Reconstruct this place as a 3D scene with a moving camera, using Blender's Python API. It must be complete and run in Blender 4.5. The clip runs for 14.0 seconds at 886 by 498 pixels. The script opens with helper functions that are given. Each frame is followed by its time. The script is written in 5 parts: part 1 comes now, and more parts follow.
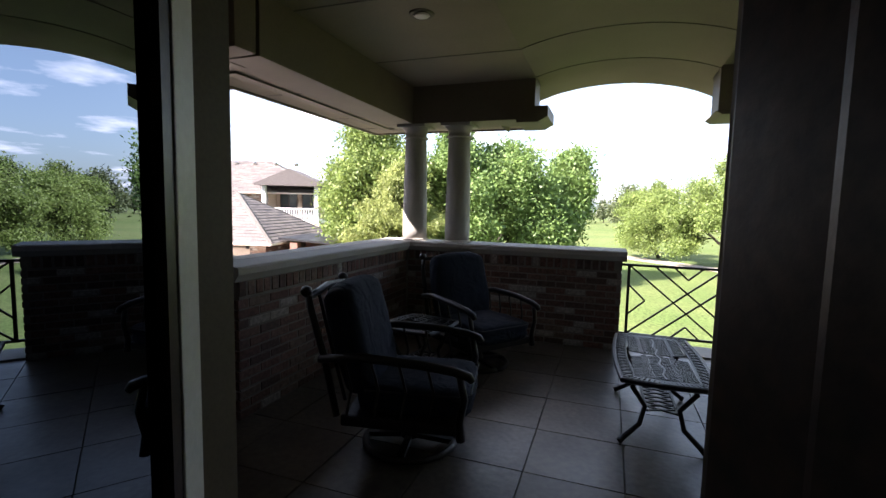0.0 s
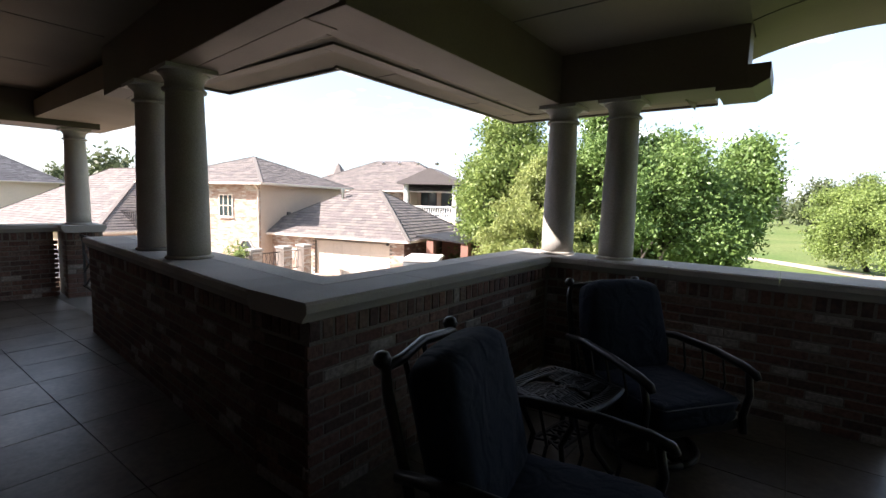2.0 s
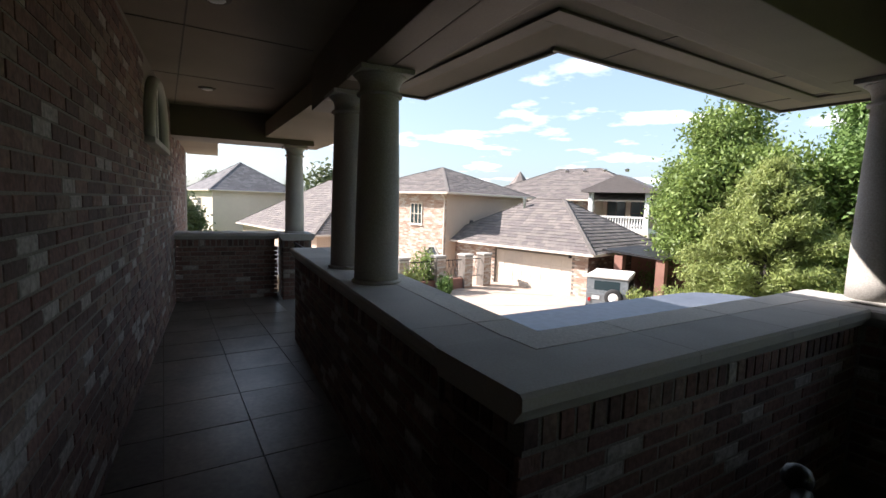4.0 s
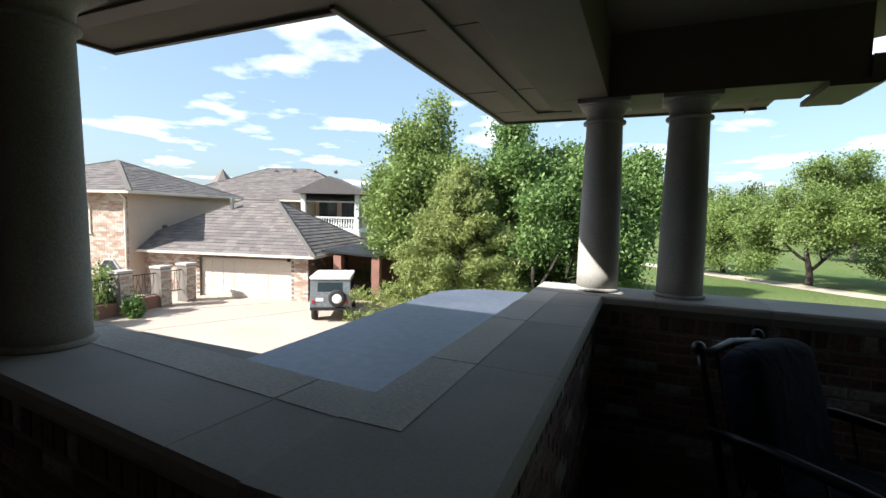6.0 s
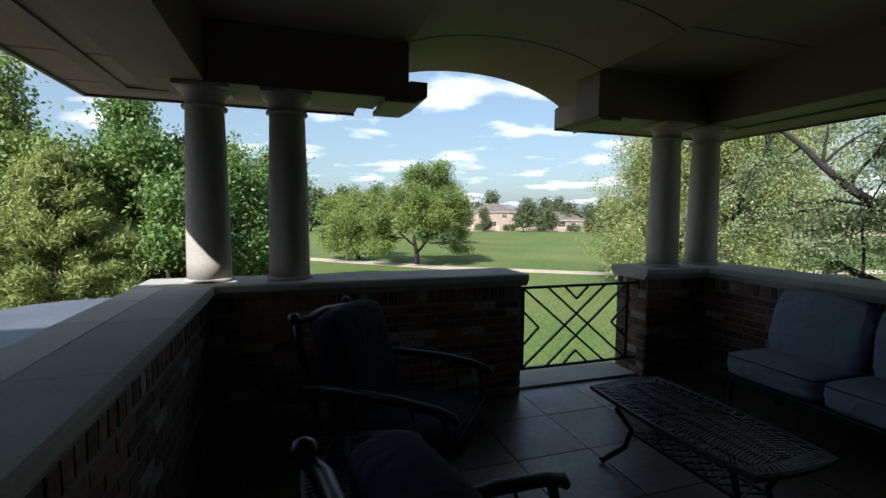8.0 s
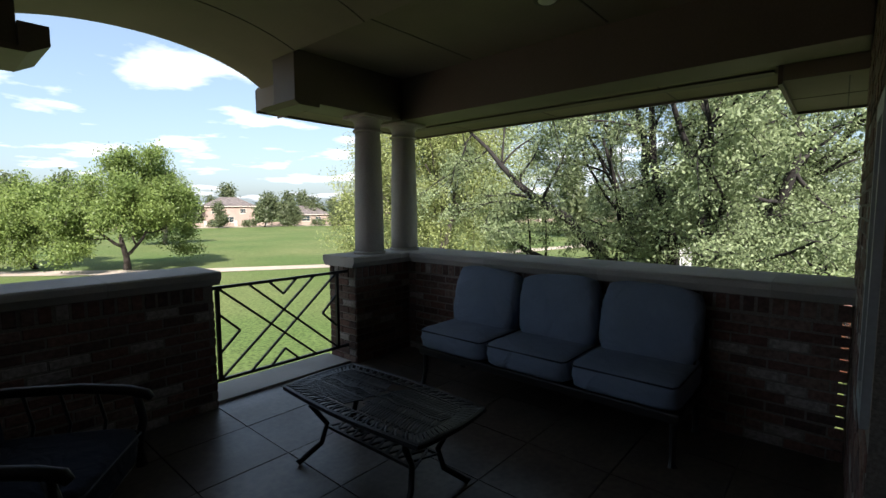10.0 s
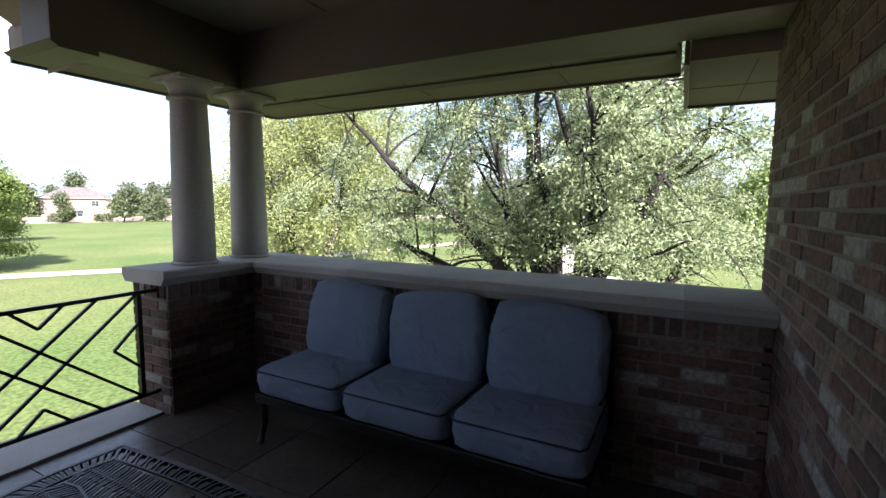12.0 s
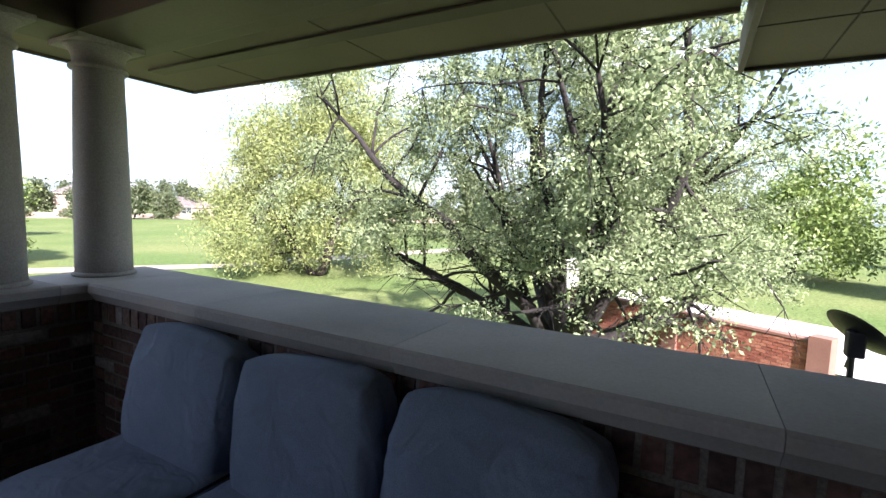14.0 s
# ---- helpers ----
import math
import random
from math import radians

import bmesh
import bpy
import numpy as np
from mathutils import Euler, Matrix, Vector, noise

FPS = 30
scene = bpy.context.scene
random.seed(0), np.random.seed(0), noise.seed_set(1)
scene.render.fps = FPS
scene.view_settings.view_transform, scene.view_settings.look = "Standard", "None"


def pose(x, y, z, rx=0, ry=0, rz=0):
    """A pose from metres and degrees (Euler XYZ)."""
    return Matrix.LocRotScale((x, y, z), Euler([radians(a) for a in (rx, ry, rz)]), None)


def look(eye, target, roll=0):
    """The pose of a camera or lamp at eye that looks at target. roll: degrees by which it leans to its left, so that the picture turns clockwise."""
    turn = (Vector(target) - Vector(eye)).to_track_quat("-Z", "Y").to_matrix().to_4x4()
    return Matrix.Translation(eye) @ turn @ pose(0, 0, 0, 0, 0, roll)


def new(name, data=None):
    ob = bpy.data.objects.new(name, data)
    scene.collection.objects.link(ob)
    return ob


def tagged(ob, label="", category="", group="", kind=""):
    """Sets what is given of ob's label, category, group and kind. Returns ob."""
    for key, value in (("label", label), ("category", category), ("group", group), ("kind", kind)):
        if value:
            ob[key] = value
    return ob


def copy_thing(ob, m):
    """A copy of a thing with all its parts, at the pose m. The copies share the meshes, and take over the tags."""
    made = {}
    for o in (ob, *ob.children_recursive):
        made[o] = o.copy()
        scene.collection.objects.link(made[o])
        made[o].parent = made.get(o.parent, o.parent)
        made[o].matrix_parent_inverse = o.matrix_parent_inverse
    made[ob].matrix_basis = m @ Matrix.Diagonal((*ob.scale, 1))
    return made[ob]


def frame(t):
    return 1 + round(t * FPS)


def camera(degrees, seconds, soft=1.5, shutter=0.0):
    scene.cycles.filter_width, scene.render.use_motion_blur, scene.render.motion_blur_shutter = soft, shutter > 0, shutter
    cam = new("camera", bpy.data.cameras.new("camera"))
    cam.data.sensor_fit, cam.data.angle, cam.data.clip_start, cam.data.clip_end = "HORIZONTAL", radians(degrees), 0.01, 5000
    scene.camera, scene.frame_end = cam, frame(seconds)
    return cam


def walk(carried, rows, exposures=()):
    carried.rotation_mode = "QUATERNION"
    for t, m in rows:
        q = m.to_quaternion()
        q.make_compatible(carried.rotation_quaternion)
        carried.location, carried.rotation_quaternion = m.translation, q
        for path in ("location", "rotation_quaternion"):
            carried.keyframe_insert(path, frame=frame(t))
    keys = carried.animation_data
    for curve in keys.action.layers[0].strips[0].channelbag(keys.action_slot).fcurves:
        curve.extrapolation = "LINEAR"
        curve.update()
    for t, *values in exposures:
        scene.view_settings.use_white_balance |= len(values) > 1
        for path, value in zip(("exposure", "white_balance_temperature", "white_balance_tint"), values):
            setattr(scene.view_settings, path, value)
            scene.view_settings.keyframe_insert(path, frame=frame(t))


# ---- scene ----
cam = camera(88.0, 14.0)
PATH = [
    (0, (2.192, -4.916, 1.44), (1.52, -3.041, 1.257), 1.3),
    (0.5, (2.079, -4.665, 1.482), (1.371, -2.806, 1.281), 1.2),
    (1, (1.981, -4.377, 1.486), (1.15, -2.568, 1.291), 1.1),
    (1.5, (1.897, -4.139, 1.495), (0.908, -2.412, 1.297), 1.2),
    (2, (1.707, -3.91, 1.5), (0.517, -2.315, 1.293), 1.5),
    (2.5, (1.54, -3.789, 1.565), (0.049, -2.473, 1.361), 1.2),
    (5, (0.565, -3.346, 1.56), (-1.147, -2.33, 1.366), 1.9),
    (5.5, (0.383, -3.296, 1.561), (-0.949, -1.814, 1.39), 1.6),
    (6, (0.246, -3.306, 1.577), (-0.548, -1.477, 1.42), 1.3),
    (6.5, (0.241, -3.354, 1.571), (-0.126, -1.394, 1.419), 0.9),
    (7, (0.337, -3.357, 1.538), (0.286, -1.363, 1.388), 0.8),
    (7.5, (0.439, -3.353, 1.549), (0.754, -1.384, 1.394), 0.5),
    (8, (0.52, -3.375, 1.52), (1.144, -1.481, 1.37), 0.4),
    (8.5, (0.602, -3.405, 1.48), (1.504, -1.625, 1.349), -0.1),
    (9, (0.733, -3.486, 1.459), (1.88, -1.853, 1.326), -0.3),
    (11.5, (1.443, -3.14, 1.519), (3.191, -2.191, 1.315), 0.4),
    (12, (1.765, -3.069, 1.494), (3.531, -2.149, 1.303), 0.5),
    (12.5, (2.089, -2.995, 1.475), (3.844, -2.054, 1.289), 0.9),
    (13, (2.437, -2.976, 1.483), (4.142, -1.945, 1.301), 0.7),
    (13.5, (2.769, -2.988, 1.482), (4.492, -1.988, 1.312), 1.2),
    (14, (3.082, -2.893, 1.497), (4.828, -1.933, 1.325), 1.9),
]
walk(cam, [(t, look(eye, target, roll)) for t, eye, target, roll in PATH], [(0, 2.45, 6450, 23), (1.2, 2.4, 6450, 22), (2.0, 2.05, 6500, 20), (2.7, 1.8, 6400, 19), (4.8, 1.5, 6250, 14), (6.5, 1.25, 6050, 9), (7.5, 0.98, 6050, 9), (9.0, 0.9, 6250, 11), (9.6, 1.05, 6300, 13), (11.3, 2.0, 6100, 23), (14.0, 2.2, 6050, 25)])

# ---- light: sun from the south-west, clear sky with fair-weather clouds ----
SUN_DIR = Vector((-1.11, -1.31, 1.32)).normalized()
world = bpy.data.worlds.new("sky")
scene.world = world
world.use_nodes = True
wn, wl = world.node_tree.nodes, world.node_tree.links
wn.clear()
w_out = wn.new("ShaderNodeOutputWorld")
w_bg = wn.new("ShaderNodeBackground")
w_bg.inputs["Strength"].default_value = 0.067
w_sky = wn.new("ShaderNodeTexSky")
w_sky.sky_type = "NISHITA"
w_sky.sun_disc = False
w_sky.sun_elevation = math.asin(SUN_DIR.z)
w_sky.sun_rotation = math.atan2(SUN_DIR.x, SUN_DIR.y)
w_sky.dust_density = 2.2
w_tc = wn.new("ShaderNodeTexCoord")
w_sep = wn.new("ShaderNodeSeparateXYZ")
w_div = wn.new("ShaderNodeVectorMath")
w_div.operation = "DIVIDE"
w_add = wn.new("ShaderNodeMath")
w_add.operation = "ADD"
w_add.inputs[1].default_value = 0.10
w_comb = wn.new("ShaderNodeCombineXYZ")
w_noise = wn.new("ShaderNodeTexNoise")
w_noise.inputs["Scale"].default_value = 1.5
w_noise.inputs["Detail"].default_value = 7.0
w_noise.inputs["Roughness"].default_value = 0.52
w_ramp = wn.new("ShaderNodeValToRGB")
w_ramp.color_ramp.elements[0].position = 0.535
w_ramp.color_ramp.elements[1].position = 0.67
w_mix = wn.new("ShaderNodeMixRGB")
w_mix.inputs["Color2"].default_value = (11.0, 11.2, 11.6, 1)
wl.new(w_tc.outputs["Generated"], w_sep.inputs[0])
wl.new(w_sep.outputs["Z"], w_add.inputs[0])
for axis in "XYZ":
    wl.new(w_add.outputs[0], w_comb.inputs[axis])
wl.new(w_tc.outputs["Generated"], w_div.inputs[0])
wl.new(w_comb.outputs[0], w_div.inputs[1])
wl.new(w_div.outputs[0], w_noise.inputs["Vector"])
wl.new(w_noise.outputs["Fac"], w_ramp.inputs[0])
wl.new(w_ramp.outputs[0], w_mix.inputs["Fac"])
w_haze = wn.new("ShaderNodeMixRGB")
w_haze.inputs["Fac"].default_value = 0.22
w_haze.inputs["Color2"].default_value = (7.0, 9.5, 10.8, 1)
wl.new(w_sky.outputs[0], w_haze.inputs["Color1"])
wl.new(w_haze.outputs[0], w_mix.inputs["Color1"])
wl.new(w_mix.outputs[0], w_bg.inputs["Color"])
wl.new(w_bg.outputs[0], w_out.inputs["Surface"])

sun = new("sun", bpy.data.lights.new("sun", "SUN"))
sun.data.energy = 5.0
sun.data.angle = radians(0.53)
sun.data.color = (1.0, 0.94, 0.86)
sun.matrix_world = look(SUN_DIR * 60, (0, 0, 0))


# ---- materials ----
def surface(name, color, rough=0.7, metal=0.0, grain=60.0, amount=0.15, stain=2.0, stain_amount=0.2, bump=0.1, vary=0.0, tint=None, spec=0.5):
    """Base colour with fine grain and large stains, a little relief, and a shift from object to object."""
    m = bpy.data.materials.new(name)
    m.use_nodes = True
    n, l = m.node_tree.nodes, m.node_tree.links
    b = n["Principled BSDF"]
    b.inputs["Metallic"].default_value = metal
    b.inputs["Specular IOR Level"].default_value = spec
    tc = n.new("ShaderNodeTexCoord")
    fine, large = n.new("ShaderNodeTexNoise"), n.new("ShaderNodeTexNoise")
    fine.inputs["Scale"].default_value, fine.inputs["Detail"].default_value = grain, 4
    large.inputs["Scale"].default_value, large.inputs["Detail"].default_value = stain, 6
    info = n.new("ShaderNodeObjectInfo")
    off = n.new("ShaderNodeVectorMath")
    off.operation = "ADD"
    l.new(tc.outputs["Object"], off.inputs[0])
    l.new(info.outputs["Random"], off.inputs[1])
    for t in (fine, large):
        l.new(off.outputs[0], t.inputs["Vector"])
    c2 = tint or [c * 0.55 for c in color]
    a = n.new("ShaderNodeMixRGB")
    a.inputs["Color1"].default_value = (*color, 1)
    a.inputs["Color2"].default_value = (*c2, 1)
    f1 = n.new("ShaderNodeMapRange")
    f1.inputs["From Min"].default_value, f1.inputs["From Max"].default_value = 0.35, 0.75
    f1.inputs["To Max"].default_value = min(1.0, stain_amount * 2)
    l.new(large.outputs["Fac"], f1.inputs["Value"])
    l.new(f1.outputs[0], a.inputs["Fac"])
    g = n.new("ShaderNodeMixRGB")
    g.blend_type = "MULTIPLY"
    g.inputs["Fac"].default_value = 1.0
    f2 = n.new("ShaderNodeMapRange")
    f2.inputs["From Min"].default_value, f2.inputs["From Max"].default_value = 0.3, 0.7
    f2.inputs["To Min"].default_value, f2.inputs["To Max"].default_value = 1 - amount * 1.5, 1 + amount * 0.6
    l.new(fine.outputs["Fac"], f2.inputs["Value"])
    l.new(a.outputs[0], g.inputs["Color1"])
    l.new(f2.outputs[0], g.inputs["Color2"])
    last = g
    if vary:
        h = n.new("ShaderNodeHueSaturation")
        f3 = n.new("ShaderNodeMapRange")
        f3.inputs["To Min"].default_value, f3.inputs["To Max"].default_value = 1 - vary, 1 + vary
        l.new(info.outputs["Random"], f3.inputs["Value"])
        l.new(f3.outputs[0], h.inputs["Value"])
        l.new(last.outputs[0], h.inputs["Color"])
        last = h
    l.new(last.outputs[0], b.inputs["Base Color"])
    r = n.new("ShaderNodeMapRange")
    r.inputs["To Min"].default_value, r.inputs["To Max"].default_value = max(0.03, rough - 0.12), min(1, rough + 0.1)
    l.new(large.outputs["Fac"], r.inputs["Value"])
    l.new(r.outputs[0], b.inputs["Roughness"])
    if bump:
        bp = n.new("ShaderNodeBump")
        bp.inputs["Strength"].default_value = bump
        bp.inputs["Distance"].default_value = 0.01
        l.new(fine.outputs["Fac"], bp.inputs["Height"])
        l.new(bp.outputs[0], b.inputs["Normal"])
    return m


def ramped(name, stops, rough, source="object", bump=0.3, grain=40.0):
    """Colour picked from stops by a random number of each object or of each island, with grain over it."""
    m = surface(name, (1, 1, 1), rough, grain=grain, amount=0.3, stain=14, stain_amount=0.25, bump=bump, tint=(0.62, 0.58, 0.56))
    n, l = m.node_tree.nodes, m.node_tree.links
    pick = n.new("ShaderNodeObjectInfo" if source == "object" else "ShaderNodeNewGeometry")
    ramp = n.new("ShaderNodeValToRGB")
    ramp.color_ramp.interpolation = "CONSTANT"
    while len(ramp.color_ramp.elements) < len(stops):
        ramp.color_ramp.elements.new(0.5)
    for k, (e, c) in enumerate(zip(ramp.color_ramp.elements, stops)):
        e.position, e.color = k / len(stops), (*c, 1)
    l.new(pick.outputs["Random" if source == "object" else "Random Per Island"], ramp.inputs[0])
    b = n["Principled BSDF"]
    old = b.inputs["Base Color"].links[0].from_socket
    mul = n.new("ShaderNodeMixRGB")
    mul.blend_type = "MULTIPLY"
    mul.inputs["Fac"].default_value = 1
    l.new(old, mul.inputs["Color1"])
    l.new(ramp.outputs[0], mul.inputs["Color2"])
    l.new(mul.outputs[0], b.inputs["Base Color"])
    return m


BRICKS = [tuple(0.85 * v for v in c) for c in [(0.20, 0.105, 0.08), (0.16, 0.08, 0.065), (0.23, 0.13, 0.10), (0.12, 0.07, 0.058), (0.21, 0.145, 0.115), (0.18, 0.095, 0.075), (0.38, 0.34, 0.31), (0.16, 0.10, 0.08), (0.24, 0.16, 0.125), (0.11, 0.065, 0.055)]]
PALE = [(0.52, 0.42, 0.34), (0.44, 0.32, 0.25), (0.58, 0.50, 0.42), (0.40, 0.27, 0.20), (0.50, 0.38, 0.30), (0.60, 0.54, 0.47)]
SHINGLES = [(0.165, 0.145, 0.135), (0.135, 0.12, 0.115), (0.20, 0.175, 0.16), (0.15, 0.13, 0.125), (0.18, 0.16, 0.145)]
M_brick = ramped("brick_single", BRICKS, 0.9)
M_brick_lot = ramped("brick_joined", BRICKS, 0.9, "island")
M_pale_brick = ramped("pale_brick_joined", PALE, 0.9, "island")
M_shingle = ramped("shingle_joined", SHINGLES, 0.95, "island", grain=25)
M_dark_shingle = ramped("shingle_gray", [tuple(c * k for c in (0.16, 0.155, 0.16)) for k in (0.8, 1.0, 1.2, 0.9)], 0.95, "island", grain=25)
M_mortar = surface("mortar", (0.20, 0.175, 0.15), 0.95, grain=120, amount=0.25, bump=0.3)
M_band = surface("pale_band_stone", (0.60, 0.56, 0.50), 0.85, grain=90, amount=0.14, stain=1.6, stain_amount=0.2, bump=0.12, vary=0.05)
M_cast = surface("cast_stone", (0.43, 0.405, 0.37), 0.85, grain=90, amount=0.06, stain=1.6, stain_amount=0.30, bump=0.06, vary=0.07)
M_column = surface("column_stone", (0.42, 0.395, 0.355), 0.8, grain=110, amount=0.14, stain=2.5, stain_amount=0.2, bump=0.12)
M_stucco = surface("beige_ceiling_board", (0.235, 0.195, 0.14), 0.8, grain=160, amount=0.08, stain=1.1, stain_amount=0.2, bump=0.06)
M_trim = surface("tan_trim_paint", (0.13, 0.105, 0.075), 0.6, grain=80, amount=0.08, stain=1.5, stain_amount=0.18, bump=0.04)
M_groove = surface("panel_joint", (0.12, 0.10, 0.08), 0.9)
M_tile = surface("slate_look_tile", (0.12, 0.098, 0.078), 0.36, grain=26, amount=0.25, stain=3.2, stain_amount=0.42, bump=0.12, vary=0.12, tint=(0.065, 0.056, 0.048))
M_grout = surface("grout", (0.13, 0.115, 0.10), 0.95, grain=150)
M_iron = surface("black_iron", (0.022, 0.022, 0.024), 0.45, 0.3, grain=200, amount=0.2, bump=0.08)
M_castalu = surface("dark_cast_metal", (0.024, 0.022, 0.022), 0.40, 0.5, grain=150, amount=0.3, bump=0.15)
M_cushion = surface("slate_blue_fabric", (0.22, 0.265, 0.35), 0.95, grain=420, amount=0.22, stain=5, stain_amount=0.16, bump=0.25, spec=0.2)
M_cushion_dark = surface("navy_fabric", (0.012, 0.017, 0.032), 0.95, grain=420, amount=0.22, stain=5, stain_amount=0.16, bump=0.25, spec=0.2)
for cloth in (M_cushion, M_cushion_dark):
    cn, cl = cloth.node_tree.nodes, cloth.node_tree.links
    fold = cn.new("ShaderNodeTexNoise")
    fold.inputs["Scale"].default_value, fold.inputs["Detail"].default_value, fold.inputs["Distortion"].default_value = 7.0, 2.0, 1.2
    fold_bump = cn.new("ShaderNodeBump")
    fold_bump.inputs["Strength"].default_value, fold_bump.inputs["Distance"].default_value = 0.7, 0.03
    cl.new(cn["Texture Coordinate"].outputs["Object"], fold.inputs["Vector"])
    cl.new(fold.outputs["Fac"], fold_bump.inputs["Height"])
    cl.new(cn["Bump"].outputs[0], fold_bump.inputs["Normal"])
    cl.new(fold_bump.outputs[0], cn["Principled BSDF"].inputs["Normal"])
M_piping = surface("dark_piping", (0.03, 0.035, 0.05), 0.9)
M_sash = surface("pale_gray_paint", (0.30, 0.31, 0.32), 0.5, grain=60, amount=0.05, stain_amount=0.1, bump=0.03)
M_white = surface("white_paint", (0.78, 0.77, 0.74), 0.45, grain=60, amount=0.05, stain_amount=0.1, bump=0.03)
M_wood = surface("dark_stained_wood", (0.045, 0.022, 0.013), 0.4, grain=35, amount=0.4, stain=6, stain_amount=0.3, bump=0.1)
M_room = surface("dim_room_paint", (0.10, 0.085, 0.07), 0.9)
M_chrome = surface("brushed_nickel", (0.55, 0.53, 0.5), 0.3, 1.0)
M_lead = surface("weathered_sheet_metal", (0.115, 0.13, 0.17), 0.50, 0.3, grain=14, amount=0.12, stain=1.3, stain_amount=0.4, bump=0.03, tint=(0.17, 0.19, 0.23))
M_grass = surface("mown_grass", (0.095, 0.145, 0.042), 0.95, grain=9, amount=0.35, stain=0.11, stain_amount=0.4, bump=0.4, tint=(0.185, 0.20, 0.08), spec=0.1)
M_path = surface("tan_gravel_path", (0.50, 0.42, 0.33), 0.95, grain=8, amount=0.2, stain=0.5, stain_amount=0.25)
M_drive = surface("warm_concrete", (0.45, 0.36, 0.29), 0.9, grain=18, amount=0.12, stain=0.35, stain_amount=0.3, bump=0.08, tint=(0.35, 0.27, 0.215))
M_concrete = surface("pale_concrete", (0.58, 0.55, 0.50), 0.9, grain=18, amount=0.12, stain=0.5, stain_amount=0.2)
M_plaster = surface("tan_house_plaster", (0.52, 0.41, 0.32), 0.9, grain=20, amount=0.08, stain=0.4, stain_amount=0.15)
M_far_wall = surface("far_tan_plaster", (0.34, 0.26, 0.21), 0.9, grain=20, amount=0.08, stain=0.4, stain_amount=0.2)
M_cream = surface("cream_house_plaster", (0.66, 0.58, 0.48), 0.9, grain=20, amount=0.08, stain=0.4, stain_amount=0.15)
M_bark_dark = surface("dark_furrowed_bark", (0.022, 0.018, 0.015), 0.95, grain=22, amount=0.45, stain=3, stain_amount=0.4, bump=0.8)
M_bark = surface("gray_brown_bark", (0.050, 0.040, 0.032), 0.95, grain=22, amount=0.45, stain=3, stain_amount=0.4, bump=0.8)
M_car_gray = surface("gray_car_paint", (0.20, 0.22, 0.23), 0.3, 0.2, grain=80, amount=0.05)
M_rubber = surface("black_rubber", (0.02, 0.02, 0.02), 0.85)
M_terracotta = surface("red_brown_brick", (0.27, 0.135, 0.10), 0.9)
M_red = ramped("red_garden_brick", [(0.36, 0.12, 0.075), (0.42, 0.16, 0.10), (0.30, 0.10, 0.065), (0.45, 0.19, 0.12)], 0.9, "island")
M_blue = surface("light_blue_plastic", (0.22, 0.50, 0.62), 0.5)
M_red_lens = surface("red_lens", (0.45, 0.02, 0.02), 0.25)


def leaf_material(name, color, light, scale=0.35):
    m = bpy.data.materials.new(name)
    m.use_nodes = True
    n, l = m.node_tree.nodes, m.node_tree.links
    b = n["Principled BSDF"]
    out = n["Material Output"]
    geo = n.new("ShaderNodeNewGeometry")
    mix = n.new("ShaderNodeMixRGB")
    mix.inputs["Color1"].default_value = (*color, 1)
    mix.inputs["Color2"].default_value = (*light, 1)
    noise_t = n.new("ShaderNodeTexNoise")
    noise_t.inputs["Scale"].default_value = scale
    tc = n.new("ShaderNodeTexCoord")
    l.new(tc.outputs["Object"], noise_t.inputs["Vector"])
    add = n.new("ShaderNodeMath")
    add.operation = "MULTIPLY_ADD"
    add.inputs[1].default_value = 0.55
    l.new(geo.outputs["Random Per Island"], add.inputs[0])
    sub = n.new("ShaderNodeMath")
    sub.operation = "SUBTRACT"
    sub.inputs[1].default_value = 0.28
    l.new(noise_t.outputs["Fac"], sub.inputs[0])
    l.new(sub.outputs[0], add.inputs[2])
    l.new(add.outputs[0], mix.inputs["Fac"])
    l.new(mix.outputs[0], b.inputs["Base Color"])
    b.inputs["Roughness"].default_value = 0.5
    b.inputs["Specular IOR Level"].default_value = 0.35
    tr = n.new("ShaderNodeBsdfTranslucent")
    l.new(mix.outputs[0], tr.inputs["Color"])
    ms = n.new("ShaderNodeMixShader")
    ms.inputs[0].default_value = 0.32
    l.new(b.outputs[0], ms.inputs[1])
    l.new(tr.outputs[0], ms.inputs[2])
    l.new(ms.outputs[0], out.inputs["Surface"])
    return m


M_leaf_dark = leaf_material("broad_leaves_dark", (0.060, 0.120, 0.034), (0.20, 0.30, 0.082))
M_leaf_mid = leaf_material("broad_leaves_mid", (0.085, 0.140, 0.036), (0.25, 0.325, 0.086))
M_leaf_fine = leaf_material("fine_gray_green_leaves", (0.105, 0.15, 0.065), (0.35, 0.42, 0.215))
M_leaf_yellow = leaf_material("yellow_green_needles", (0.13, 0.16, 0.05), (0.36, 0.41, 0.15))
M_leaf_conifer = leaf_material("feathery_conifer", (0.115, 0.160, 0.040), (0.34, 0.385, 0.125), 0.8)
M_leaf_far = leaf_material("far_leaves", (0.06, 0.085, 0.042), (0.14, 0.165, 0.075), 0.15)


M_dark_glass = surface("dark_window_glass", (0.03, 0.045, 0.05), 0.08, amount=0.05, stain_amount=0.1, bump=0)
M_mirror_glass = bpy.data.materials.new("coated_door_glass")
M_mirror_glass.use_nodes = True
coated = M_mirror_glass.node_tree.nodes["Principled BSDF"]
coated.inputs["Base Color"].default_value = (0.20, 0.235, 0.29, 1)
coated.inputs["Metallic"].default_value = 1.0
coated.inputs["Roughness"].default_value = 0.0


